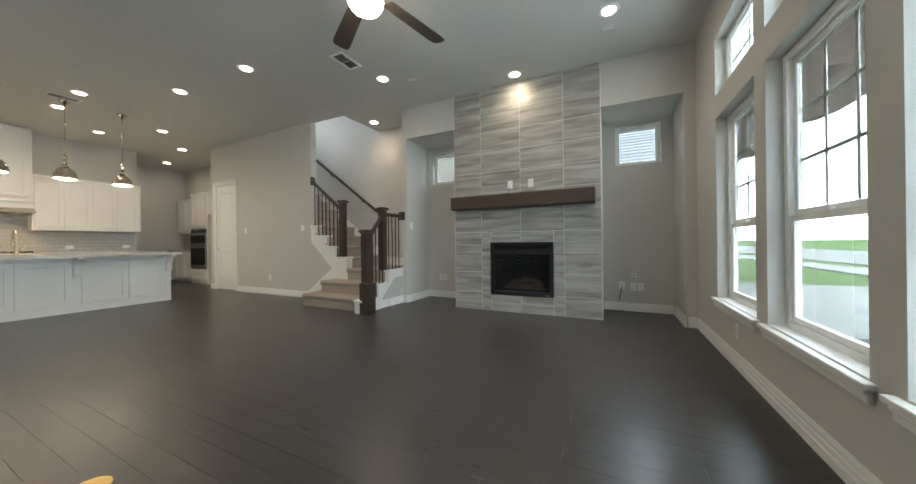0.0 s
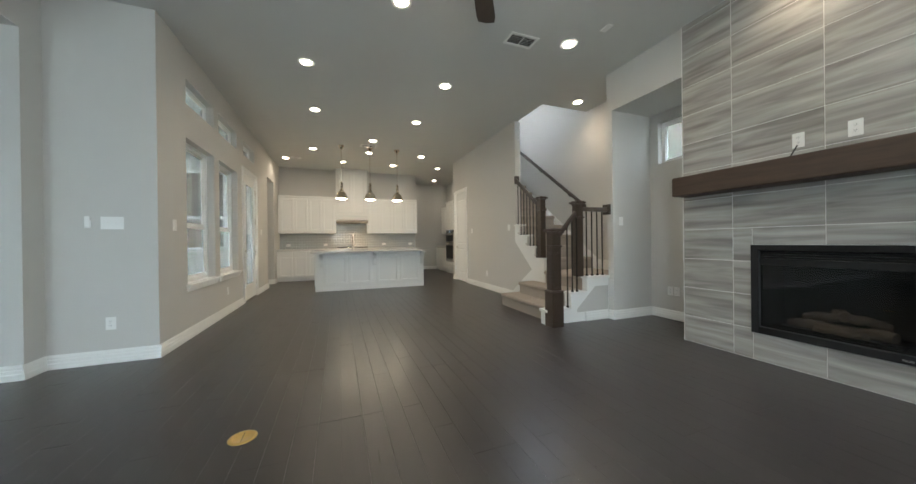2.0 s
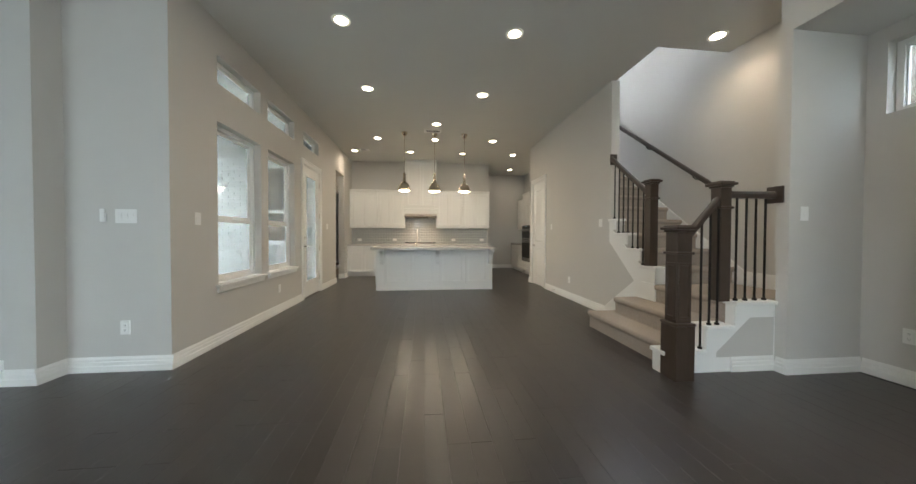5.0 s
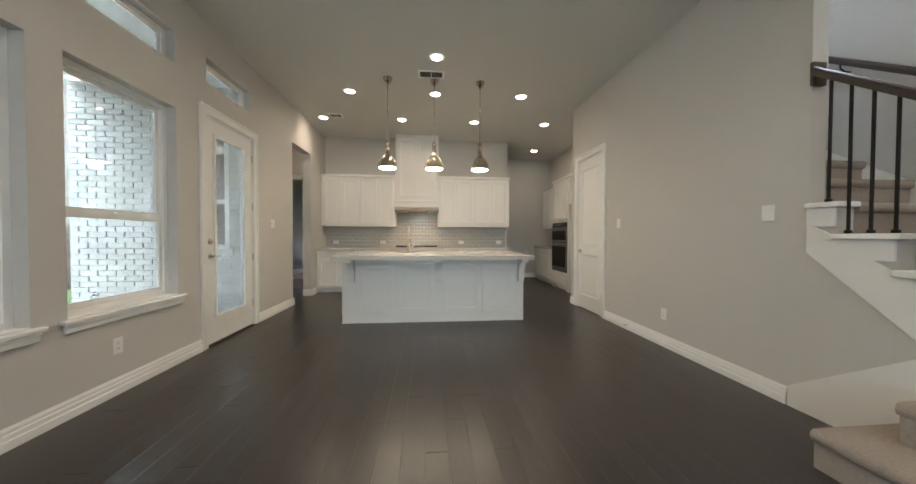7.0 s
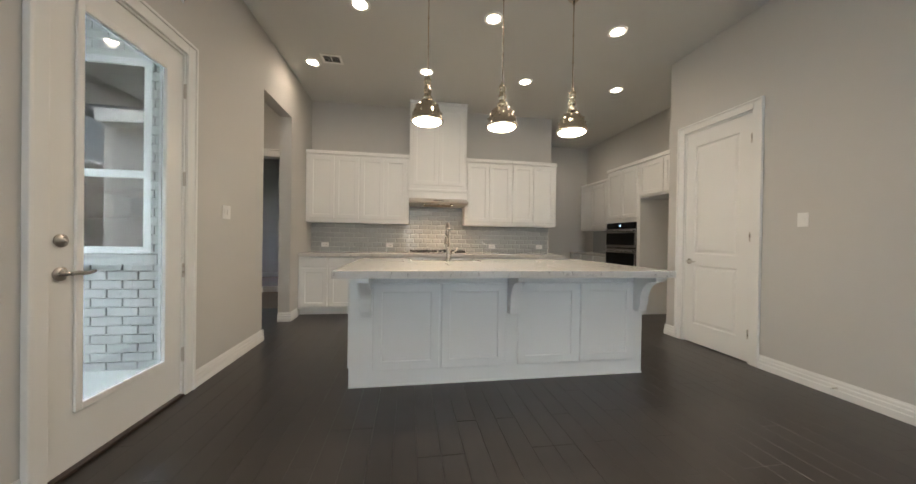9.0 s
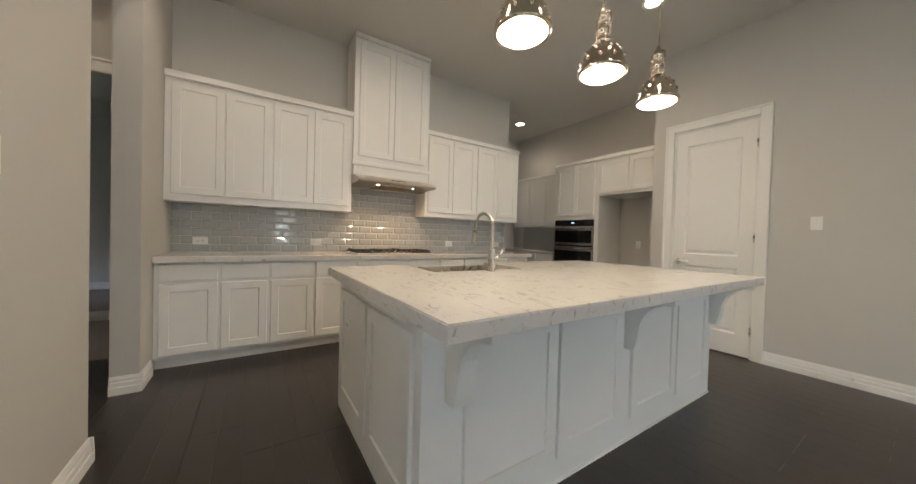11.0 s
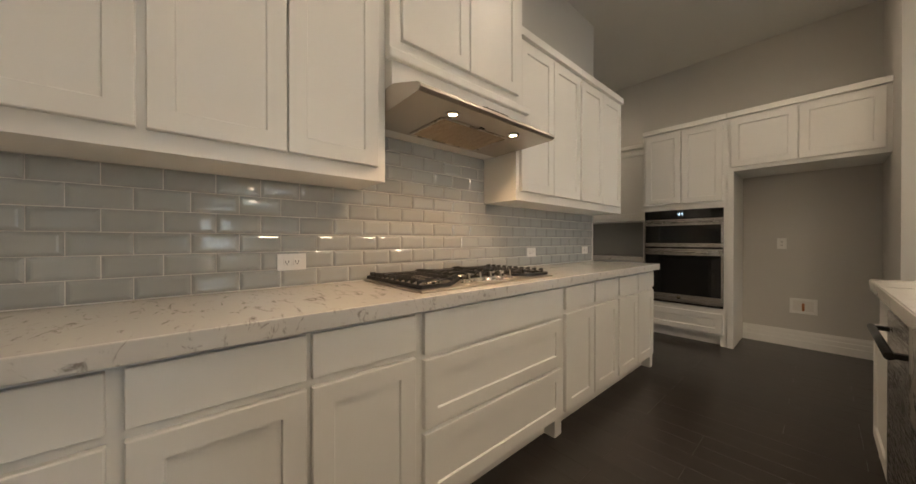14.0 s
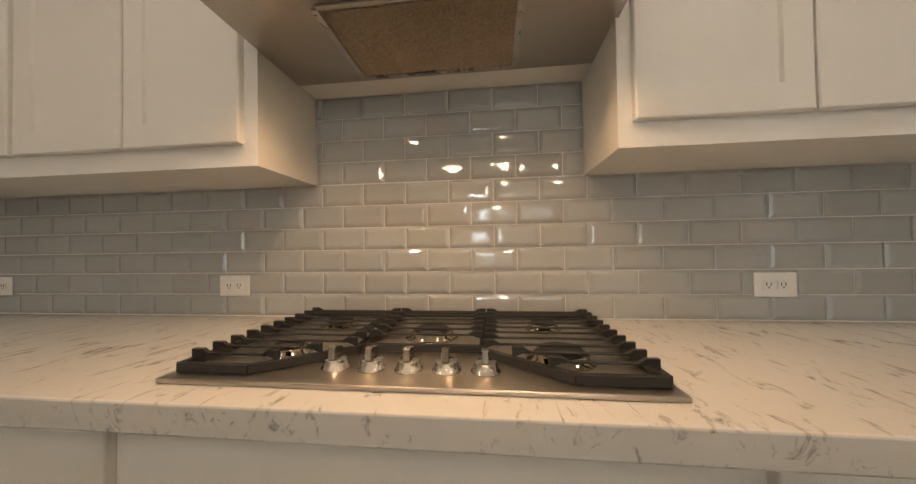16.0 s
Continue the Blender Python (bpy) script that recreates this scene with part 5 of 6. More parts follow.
def pendant(x, y):
    top_z = CEIL + 0.042
    p = thing("pendant_lamp", pose(x, y, -0.042), "polished nickel dome pendant with a lit white lens", "pendant lamp", "pendants over the island")
    part("canopy", lathe(bmesh.new(), [(0.066, top_z - 0.0005), (0.066, top_z - 0.014), (0.060, top_z - 0.020), (0.056, top_z - 0.040), (0.042, top_z - 0.062), (0.020, top_z - 0.074), (0.014, top_z - 0.095), (0, top_z - 0.096)], (0, 0), 28), M_CHROME, p)
    part("rod", lathe(bmesh.new(), [(0, 2.56), (0.0055, 2.56), (0.0055, top_z - 0.03), (0, top_z - 0.03)], (0, 0), 10), M_CHROME, p)
    for z in (2.80, 3.04):
        part("rod_joint", lathe(bmesh.new(), [(0.006, z), (0.009, z + 0.004), (0.009, z + 0.016), (0.006, z + 0.02)], (0, 0), 10), M_CHROME, p)
    part("socket", lathe(bmesh.new(), [(0, 2.575), (0.012, 2.575), (0.016, 2.55), (0.030, 2.54), (0.032, 2.50), (0.026, 2.495), (0.026, 2.46), (0.034, 2.455), (0.034, 2.425), (0.028, 2.42), (0.028, 2.40), (0.042, 2.385), (0.045, 2.355)], (0, 0), 24), M_CHROME, p)
    yoke = bmesh.new()
    tube(yoke, [(-0.040, 0, 2.40), (-0.046, 0, 2.47), (-0.042, 0, 2.525), (-0.03, 0, 2.535)], 0.005, 8)
    tube(yoke, [(0.040, 0, 2.40), (0.046, 0, 2.47), (0.042, 0, 2.525), (0.03, 0, 2.535)], 0.005, 8)
    part("yoke", yoke, M_CHROME, p)
    sh = [(0.045, 2.356), (0.070, 2.340), (0.098, 2.305), (0.117, 2.262), (0.128, 2.215), (0.134, 2.200), (0.134, 2.178), (0.126, 2.174), (0.122, 2.215), (0.110, 2.262), (0.092, 2.300), (0.066, 2.332), (0.045, 2.345)]
    shade = part("shade", lathe(bmesh.new(), sh, (0, 0), 40), M_CHROME, p, "mirror-bright nickel dome")
    part("lens", lathe(bmesh.new(), [(0.1255, 2.182), (0.110, 2.170), (0.07, 2.160), (0, 2.156)], (0, 0), 36), M_PEND, shade, "glowing white glass lens")
    for r, z, n in ((0.121, 2.252, 10), (0.099, 2.304, 8), (0.070, 2.340, 6)):
        for i in range(n):
            a = 2 * math.pi * (i + 0.3) / n
            part("rivet", lathe(bmesh.new(), [(0.0075, z - 0.010), (0.0075, z + 0.004), (0.004, z + 0.008), (0, z + 0.009)], (r * math.cos(a), r * math.sin(a)), 8), M_CHROME, shade)
    part("rim_band", lathe(bmesh.new(), [(0.1345, 2.200), (0.1375, 2.198), (0.1375, 2.180), (0.1345, 2.178)], (0, 0), 40), M_CHROME, shade)
    d = bpy.data.lights.new("pendant_light", "POINT")
    d.energy, d.color, d.shadow_soft_size = PENDANT_POWER, CAN_COLOR, 0.05
    new("pendant_light", d).matrix_world = pose(x, y, 2.085)


M_PEND = glow("lit_pendant_lens", (1.0, 0.82, 0.55), 5.0)
for y in (1.402, 2.052, 2.708):
    pendant(-7.915, y)

fan = thing("ceiling_fan", pose(-1.68, 2.08, -0.108), "five-blade dark ceiling fan with a lit glass globe, at rest", "ceiling fan")
part("canopy", lathe(bmesh.new(), [(0.07, CEIL + 0.108 - 0.0005), (0.07, CEIL + 0.108 - 0.03), (0.03, CEIL + 0.108 - 0.06), (0, CEIL + 0.108 - 0.06)], (0, 0), 28), M_NICKEL, fan)
part("downrod", lathe(bmesh.new(), [(0, 3.10), (0.012, 3.10), (0.012, CEIL + 0.108 - 0.05), (0, CEIL + 0.108 - 0.05)], (0, 0), 12), M_NICKEL, fan)
part("motor", lathe(bmesh.new(), [(0, 3.115), (0.05, 3.115), (0.10, 3.09), (0.115, 3.05), (0.10, 3.00), (0.075, 2.975), (0, 2.975)], (0, 0), 32), M_NICKEL, fan)
M_BLADE = material("dark_fan_blade", (0.045, 0.035, 0.028), 0.45, vary=0.3, scale=8, stretch=(1, 8, 1))
for i in range(5):
    a = radians(77 + 72 * i)
    m4 = Matrix.Rotation(a, 4, "Z") @ Matrix.Translation((0, 0, 3.03)) @ Matrix.Rotation(radians(11), 4, "X")
    bm = prism(bmesh.new(), [(0.20, -0.058), (0.74, -0.078), (0.805, -0.066), (0.82, 0.0), (0.805, 0.066), (0.74, 0.078), (0.20, 0.058)], -0.004, 0.004, "z")
    bmesh.ops.transform(bm, matrix=m4, verts=bm.verts[:])
    bl = part("blade", bm, M_BLADE, fan, "dark wooden fan blade")
    bm = bx(0.09, 0.26, -0.018, 0.018, 0.0045, 0.010, 0.002)
    bmesh.ops.transform(bm, matrix=m4, verts=bm.verts[:])
    part("blade_iron", bm, M_NICKEL, bl)
part("globe", lathe(bmesh.new(), [(0.10, 2.974), (0.128, 2.95), (0.126, 2.915), (0.104, 2.88), (0.058, 2.856), (0, 2.848)], (0, 0), 32), M_FANLIT, fan, "glowing frosted glass bowl")
d = bpy.data.lights.new("fan_light", "POINT")
d.energy, d.color, d.shadow_soft_size = PENDANT_POWER * 1.5, CAN_COLOR, 0.09
new("fan_light", d).matrix_world = pose(-1.68, 2.08, 2.672)


# ---------- stairs ----------
RISE, RUN = 0.200, 0.258
SX0, SX1 = -4.82, -3.53
stairs = thing("staircase", Matrix(), "carpeted staircase with white stringers, turning at a landing", "staircase")


def carpet_step(x0, x1, y0, y1, z0, z1, nose):
    """A carpeted step with a rounded nosing; nose is the side it looks to: s or e."""
    bm = bmesh.new()
    n, r = 0.028, 0.026
    if nose == "s":
        pr = [(y0, z0), (y0, z1 - 0.065)] + [(y0 - n + r - r * math.cos(math.pi * (i / 6 - 0.5)), z1 - 0.032 + 0.032 * math.sin(math.pi * (i / 6 - 0.5))) for i in range(7)] + [(y1, z1), (y1, z0)]
        prism(bm, pr, x0, x1, "x")
    else:
        pr = [(x1, z0), (x1, z1 - 0.065)] + [(x1 + n - r + r * math.cos(math.pi * (i / 6 - 0.5)), z1 - 0.032 + 0.032 * math.sin(math.pi * (i / 6 - 0.5))) for i in range(7)] + [(x0, z1), (x0, z0)]
        prism(bm, pr, y0, y1, "y")
    return bm


Y1, Y2, Y3 = 3.95, 4.21, PANTRY_Y
part("step", carpet_step(SX0, SX1, Y1, PANTRY_Y - 0.001, 0, RISE, "s"), M_CARPET, stairs, "carpeted lowest step")
part("step", carpet_step(SX0 + 0.14, SX1, Y2, PANTRY_Y - 0.001, RISE + 0.0005, 2 * RISE, "s"), M_CARPET, stairs)
part("landing", carpet_step(-4.36, SX1 + 0.04, Y3, 5.498, 0, 3 * RISE, "s"), M_CARPET, stairs, "carpeted landing")
LX = -4.36
for i in range(11):
    z1 = (4 + i) * RISE
    part("step", carpet_step(LX - RUN * (i + 1) - 0.002, LX - RUN * i, PANTRY_Y + 0.121, 5.478, 0 if i < 3 else z1 - 0.45, z1, "e"), M_CARPET, stairs)
# stringer, curbs and skirts in white
st = bmesh.new()
box(st, SX1 + 0.001, -3.40, Y1 - 0.13, Y2, 0, RISE - 0.0305)
box(st, SX1 + 0.001, -3.40, Y2 + 0.0005, Y3 - 0.03, 0, 2 * RISE - 0.0305)
box(st, SX1 + 0.042, -3.40, Y3 - 0.0295, YN + 0.03, 0, 3 * RISE - 0.0305)
part("outer_stringer", st, M_TRIM, stairs, "white painted stringer")
pn = bmesh.new()
prism(pn, [(Y3 - 0.20, 0.126), (Y3 - 0.20, 0.17), (4.62, 0.46), (YN, 0.46), (YN, 0.126)], -3.3999, -3.3985, "x")
part("wall_panel", pn, M_WALL, stairs, "greige panel under the landing")
for (a, b, z, e) in ((Y1 - 0.16, Y2 - 0.03, RISE, 0), (Y2 - 0.028, Y3 - 0.06, 2 * RISE, 0), (Y3 - 0.058, YN + 0.0, 3 * RISE, 0.04)):
    part("tread_cap", bx(SX1 + 0.001 + e, -3.365, a, b, z - 0.03, z + 0.004, 0.006), M_TRIM, stairs)
for i in range(4):
    x1 = LX - RUN * i
    x0 = x1 - RUN if i < 3 else -5.28
    z1 = (4 + i) * RISE
    part("inner_stringer", bx(x0 + 0.0005, x1, PANTRY_Y, PANTRY_Y + 0.12, 0, z1 - 0.0305), M_WALL if i else M_TRIM, stairs)
    part("tread_cap", bx(x0 - 0.0, x1 + 0.035, PANTRY_Y - 0.04, PANTRY_Y + 0.12, z1 - 0.03, z1 + 0.004, 0.006), M_TRIM, stairs)
    part("stringer_face", bx(x0 + 0.001, x1 - 0.0, PANTRY_Y - 0.018, PANTRY_Y - 0.001, z1 - 0.15 if i else z1 - RISE + 0.006, z1 - 0.0305), M_TRIM, stairs)
sk = bmesh.new()
prism(sk, [(-5.28, 1.08), (-4.72, 0.58), (-4.62, 0.58), (-4.365, 0.76), (-4.62, 0.80), (-5.28, 1.29)], PANTRY_Y - 0.014, PANTRY_Y - 0.0015, "y")
prism(sk, [(-4.365, 0.60), (-4.72, 0.60), (-5.37, 0.14), (-5.37, 0.0), (-4.84, 0.0), (-4.82, 0.20), (-4.365, 0.40)], PANTRY_Y - 0.0145, PANTRY_Y - 0.001, "y")
part("skirt_board", sk, M_TRIM, stairs)
sk = bmesh.new()
prism(sk, [(-3.392, 0.60), (-4.30, 0.60), (-8.3, 3.46), (-8.3, 3.66), (-4.22, 0.76), (-3.392, 0.74)], 5.482, 5.4985, "y")
part("skirt_board", sk, M_TRIM, stairs)


def newel(x, y, z0, z1, base, label):
    n = thing("newel_post", pose(x, y, z0), label, "newel post", "stair newels")
    h = z1 - z0
    b = 0.083 if base else 0.055
    sb = bmesh.new()
    if base:
        box(sb, -b, b, -b, b, 0.0005, 0.44, 0.006)
        part("plinth", sb, M_DARKWOOD, n)
        part("plinth_moulding", bx(-b - 0.006, b + 0.006, -b - 0.006, b + 0.006, 0.4405, 0.462, 0.008), M_DARKWOOD, n)
        zz = 0.4625
    else:
        zz = 0.0005
    s = 0.063 if base else 0.050
    bm = bx(-s, s, -s, s, zz, h - 0.055, 0.004)
    part("shaft", bm, M_DARKWOOD, n)
    if base:
        for ax in range(4):
            bm = bmesh.new()
            shaker(bm, -s + 0.008, s - 0.008, zz + 0.03, h - 0.30, -s - 0.0003, 0.008, 0.02, 0.006)
            bmesh.ops.transform(bm, matrix=Matrix.Rotation(math.pi / 2 * ax, 4, "Z"), verts=bm.verts[:])
            part("sunk_panel", bm, M_DARKWOOD, n)
    part("collar", bx(-s - 0.014, s + 0.014, -s - 0.014, s + 0.014, h - 0.235, h - 0.213, 0.007), M_DARKWOOD, n)
    part("cap_moulding", bx(-s - 0.012, s + 0.012, -s - 0.012, s + 0.012, h - 0.0545, h - 0.036, 0.006), M_DARKWOOD, n)
    part("cap", bx(-s - 0.030, s + 0.030, -s - 0.030, s + 0.030, h - 0.0355, h - 0.012, 0.006), M_DARKWOOD, n)
    part("cap_top", bx(-s - 0.014, s + 0.014, -s - 0.014, s + 0.014, h - 0.0115, h, 0.005), M_DARKWOOD, n)
    return n


newel(-3.335, 3.885, 0, 1.245, True, "dark-stained square newel post with panelled plinth")
newel(-3.435, 4.36, 3 * RISE + 0.0045, 1.625, False, "dark-stained square newel post on the landing")
newel(-4.47, 4.515, 4 * RISE + 0.0045, 1.83, False, "dark-stained square newel post at the upper flight")


def rail(name, a, b, label, w=0.058, h=0.062):
    """A sloped handrail between two points, moulded on top."""
    r = thing(name, Matrix(), label, "handrail")
    a, b = Vector(a), Vector(b)
    d = (b - a)
    side = Vector((-d.y, d.x, 0)).normalized()
    prof = [(-w / 2, -h / 2), (w / 2, -h / 2), (w / 2, 0.005), (w / 2 - 0.006, h / 2 - 0.008), (w / 2 - 0.018, h / 2), (-w / 2 + 0.018, h / 2), (-w / 2 + 0.006, h / 2 - 0.008), (-w / 2, 0.005)]
    bm = bmesh.new()
    lo = [bm.verts.new(a + side * u + Vector((0, 0, v))) for u, v in prof]
    hi = [bm.verts.new(b + side * u + Vector((0, 0, v))) for u, v in prof]
    fs = [bm.faces.new(lo), bm.faces.new(hi[::-1])]
    for i in range(len(prof)):
        j = (i + 1) % len(prof)
        fs.append(bm.faces.new([lo[i], lo[j], hi[j], hi[i]]))
    bmesh.ops.recalc_face_normals(bm, faces=fs)
    part("rail", bm, M_DARKRAIL, r)
    return r


rail("handrail", (-3.36, 3.95, 1.13), (-3.42, 4.30, 1.46), "dark-stained sloping handrail of the lowest steps")
hr = rail("handrail", (-3.425, 4.42, 1.515), (-3.405, YN - 0.022, 1.515), "dark-stained level handrail at the landing")
part("rosette", bx(-3.465, -3.335, YN - 0.021, YN - 0.001, 1.445, 1.59, 0.006), M_DARKRAIL, hr, "square dark wall rosette")
hr = rail("handrail", (-4.53, 4.50, 1.70), (-5.255, 4.50, 2.27), "dark-stained sloping handrail of the upper flight")
part("rosette", bx(-5.279, -5.255, PANTRY_Y - 0.02, PANTRY_Y + 0.08, 2.18, 2.335, 0.006), M_DARKRAIL, hr, "square dark wall rosette")
hr = rail("wall_handrail", (-4.42, 5.40, 1.70), (-7.6, 5.40, 3.98), "dark-stained wooden handrail mounted on the stair wall")
for x in (-4.85, -5.75, -6.7):
    z = 1.70 + (x + 4.42) / (-7.6 + 4.42) * 2.28
    part("bracket", tube(bmesh.new(), [(x, 5.40, z - 0.03), (x, 5.40, z - 0.06), (x, 5.44, z - 0.085), (x, 5.498, z - 0.085)], 0.007, 8), M_IRON, hr)


def baluster(x, y, z0, z1):
    b = thing("baluster", pose(x, y, z0), "slim black iron baluster", "baluster", "stair balusters")
    part("bar", bx(-0.0065, 0.0065, -0.0065, 0.0065, 0.0, z1 - z0, 0.001), M_IRON, b)
    part("shoe", bx(-0.014, 0.014, -0.014, 0.014, 0.0, 0.022, 0.005), M_IRON, b)


for y, lev in ((4.17, 1), (4.25, 2), (4.325, 2)):
    baluster(-3.40, y - 0.02, lev * RISE + 0.004, 1.10 + (y - 3.95) / 0.35 * 0.33 - 0.04)
for i in range(4):
    baluster(-3.415, 4.49 + 0.092 * i, 3 * RISE + 0.004, 1.485)
for i in range(7):
    x = -4.585 - 0.098 * i
    lev = 4 + min(3, int((LX - x) / RUN))
    baluster(x, 4.50, lev * RISE + 0.004, 1.67 + (-4.53 - x) * 0.786)


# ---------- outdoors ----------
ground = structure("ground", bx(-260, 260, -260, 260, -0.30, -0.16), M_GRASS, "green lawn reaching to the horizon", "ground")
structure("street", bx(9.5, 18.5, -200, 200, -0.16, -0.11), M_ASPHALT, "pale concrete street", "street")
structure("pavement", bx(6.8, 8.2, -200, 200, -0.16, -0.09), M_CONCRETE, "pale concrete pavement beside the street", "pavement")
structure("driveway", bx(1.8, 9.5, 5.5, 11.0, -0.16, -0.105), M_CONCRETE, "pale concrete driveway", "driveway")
structure("patio_slab", bx(-8.48, -4.1, -6.0, -0.46, -0.16, -0.06), M_PATIO, "pale concrete patio slab", "patio")
roof_bm = bmesh.new()
box(roof_bm, -13.3, 1.4, YS - 0.20, PANTRY_Y - 0.001, CEIL + 0.26, CEIL + 0.45)
box(roof_bm, BAY_X - 0.2, 1.4, -5.5, YS - 0.20, CEIL + 0.26, CEIL + 0.45)
box(roof_bm, -13.3, -8.45, -3.3, YS - 0.20, CEIL + 0.26, CEIL + 0.45)
box(roof_bm, -4.34, 1.4, PANTRY_Y - 0.001, 5.9, CEIL + 0.26, CEIL + 0.45)
roof = structure("roof", roof_bm, M_ROOF, "flat cover over the rooms", "roof")


def brick_wall_material(name, c1, c2, mortar, turn):
    """Far brickwork, too small to pick apart."""
    m = bpy.data.materials.new(name)
    m.use_nodes = True
    nt = m.node_tree
    n, link = nt.nodes, nt.links.new
    b = n["Principled BSDF"]
    b.inputs["Roughness"].default_value = 0.9
    b.inputs["Specular IOR Level"].default_value = 0.1
    tc, mp, br = n.new("ShaderNodeTexCoord"), n.new("ShaderNodeMapping"), n.new("ShaderNodeTexBrick")
    mp.inputs["Rotation"].default_value = turn
    br.inputs["Scale"].default_value = 1.0
    br.inputs["Brick Width"].default_value, br.inputs["Row Height"].default_value, br.inputs["Mortar Size"].default_value = 0.21, 0.075, 0.006
    br.inputs["Color1"].default_value, br.inputs["Color2"].default_value, br.inputs["Mortar"].default_value = (*c1, 1), (*c2, 1), (*mortar, 1)
    br.inputs["Bias"].default_value = -0.2
    link(tc.outputs["Object"], mp.inputs["Vector"])
    link(mp.outputs["Vector"], br.inputs["Vector"])
    no = n.new("ShaderNodeTexNoise")
    no.inputs["Scale"].default_value = 3.0
    mx = n.new("ShaderNodeMix")
    mx.data_type, mx.blend_type = "RGBA", "MULTIPLY"
    mx.inputs["Factor"].default_value = 0.35
    link(tc.outputs["Object"], no.inputs["Vector"])
    link(br.outputs["Color"], mx.inputs["A"])
    link(no.outputs["Color"], mx.inputs["B"])
    link(mx.outputs["Result"], b.inputs["Base Color"])
    return m


M_FARBRICK_Y = brick_wall_material("far_tan_brick", (0.20, 0.17, 0.145), (0.13, 0.108, 0.09), (0.25, 0.235, 0.215), (radians(90), 0, 0))
M_FARBRICK_X = brick_wall_material("far_tan_brick_side", (0.42, 0.34, 0.28), (0.30, 0.235, 0.19), (0.52, 0.49, 0.45), (radians(90), 0, radians(90)))
M_FENCE = material("dark_fence_wood", (0.075, 0.050, 0.036), 0.85, vary=0.35, scale=6, stretch=(8, 8, 0.6), bump=0.4, bump_scale=40, island=0.15)
M_LEAF = material("green_leaves", (0.05, 0.09, 0.02), 0.6, vary=0.3, scale=3, island=0.35)
M_BARK = material("tree_bark", (0.10, 0.075, 0.055), 0.9, vary=0.3, scale=10, bump=0.8, bump_scale=40)
M_CAR = material("silver_car_paint", (0.42, 0.43, 0.44), 0.25, metal=0.5, vary=0.02)
M_TYRE = material("tyre_rubber", (0.02, 0.02, 0.02), 0.8)
M_WINGGLASS = material("coated_window_glass", (0.17, 0.15, 0.135), 0.03, metal=0.85, vary=0.05, rough_vary=0.01)
M_FARGLASS = material("far_window_glass", (0.05, 0.06, 0.07), 0.08, vary=0.1)


def house(name, x, y, w, d, h, roof_h, turn, wall_mat, label, wins=(), courses=0):
    """A house with a gabled roof, its long side along local x; windows on local -y: (u, z, w, h)."""
    hs = thing(name, pose(x, y, -0.16, 0, 0, turn), label, "house")
    part("wall", bx(-w / 2, w / 2, 0, d, 0, h), wall_mat, hs)
    bm = prism(bmesh.new(), [(-0.5, h), (d / 2, h + roof_h), (d + 0.5, h), (d + 0.5, h + 0.15), (d / 2, h + roof_h + 0.2), (-0.5, h + 0.15)], -w / 2 - 0.4, w / 2 + 0.4, "x")
    part("roof", bm, M_ROOF, hs, "grey shingle roof")
    bm = prism(bmesh.new(), [(0.0, h), (d, h), (d / 2, h + roof_h)], -w / 2 + 0.01, w / 2 - 0.01, "x")
    part("gable", bm, wall_mat, hs)
    part("fascia", bx(-w / 2 - 0.4, w / 2 + 0.4, -0.56, -0.505, h - 0.12, h + 0.14), M_TRIM, hs)
    for i in range(courses):
        t0, t1 = i / courses, (i + 1.08) / courses
        ya, yb = -0.5 + t0 * (d / 2 + 0.5), -0.5 + t1 * (d / 2 + 0.5)
        za, zb = h + 0.155 + t0 * (roof_h + 0.05), h + 0.155 + t1 * (roof_h + 0.05)
        part("shingle_course", prism(bmesh.new(), [(ya, za), (yb, zb), (yb, zb + 0.004), (ya, za + 0.022)], -w / 2 - 0.4, w / 2 + 0.4, "x"), M_ROOF, hs)
    for u, z, ww, hh in wins:
        wo = part("window", bx(u - ww / 2 - 0.07, u + ww / 2 + 0.07, -0.05, -0.002, z - 0.07, z + hh + 0.07), M_TRIM, hs)
        part("pane", bx(u - ww / 2, u + ww / 2, -0.06, -0.051, z, z + hh), M_FARGLASS, wo)
    return hs


# across the street
wins = [(-4.5, 1.0, 1.0, 1.5), (-3.2, 1.0, 1.0, 1.5), (0.0, 0.9, 1.6, 1.6), (-4.0, 3.9, 1.0, 1.4), (0.0, 3.9, 1.0, 1.4), (3.6, 3.9, 1.0, 1.4)]
for i, yy in enumerate((-9.0, 8.0, 24.0)):
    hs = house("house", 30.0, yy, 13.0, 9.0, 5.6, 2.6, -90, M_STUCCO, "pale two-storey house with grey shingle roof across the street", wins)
    bm = prism(bmesh.new(), [(-3.0, 5.6), (1.4, 5.6), (-0.8, 7.6)], -1.2, 0.8, "y")
    part("front_gable", bm, M_STUCCO, hs)
    part("garage_door", bx(2.2, 5.6, -0.06, -0.002, 0, 2.3), M_TRIM, hs)
house("house", -6.0, -20.0, 26.0, 10.0, 6.4, 2.5, 180, M_FARBRICK_Y, "tan brick neighbouring house beyond the fence", [(-6, 3.6, 1.0, 1.4), (4.0, 3.6, 1.0, 1.4)]).matrix_world = pose(-6.0, -8.6, -0.16, 0, 0, 180)
house("house", -7.0, 8.2, 11.0, 9.0, 6.6, 2.5, 0, M_FARBRICK_Y, "tan brick neighbouring house beside the stairs", [(-3, 3.2, 1.0, 1.4)])
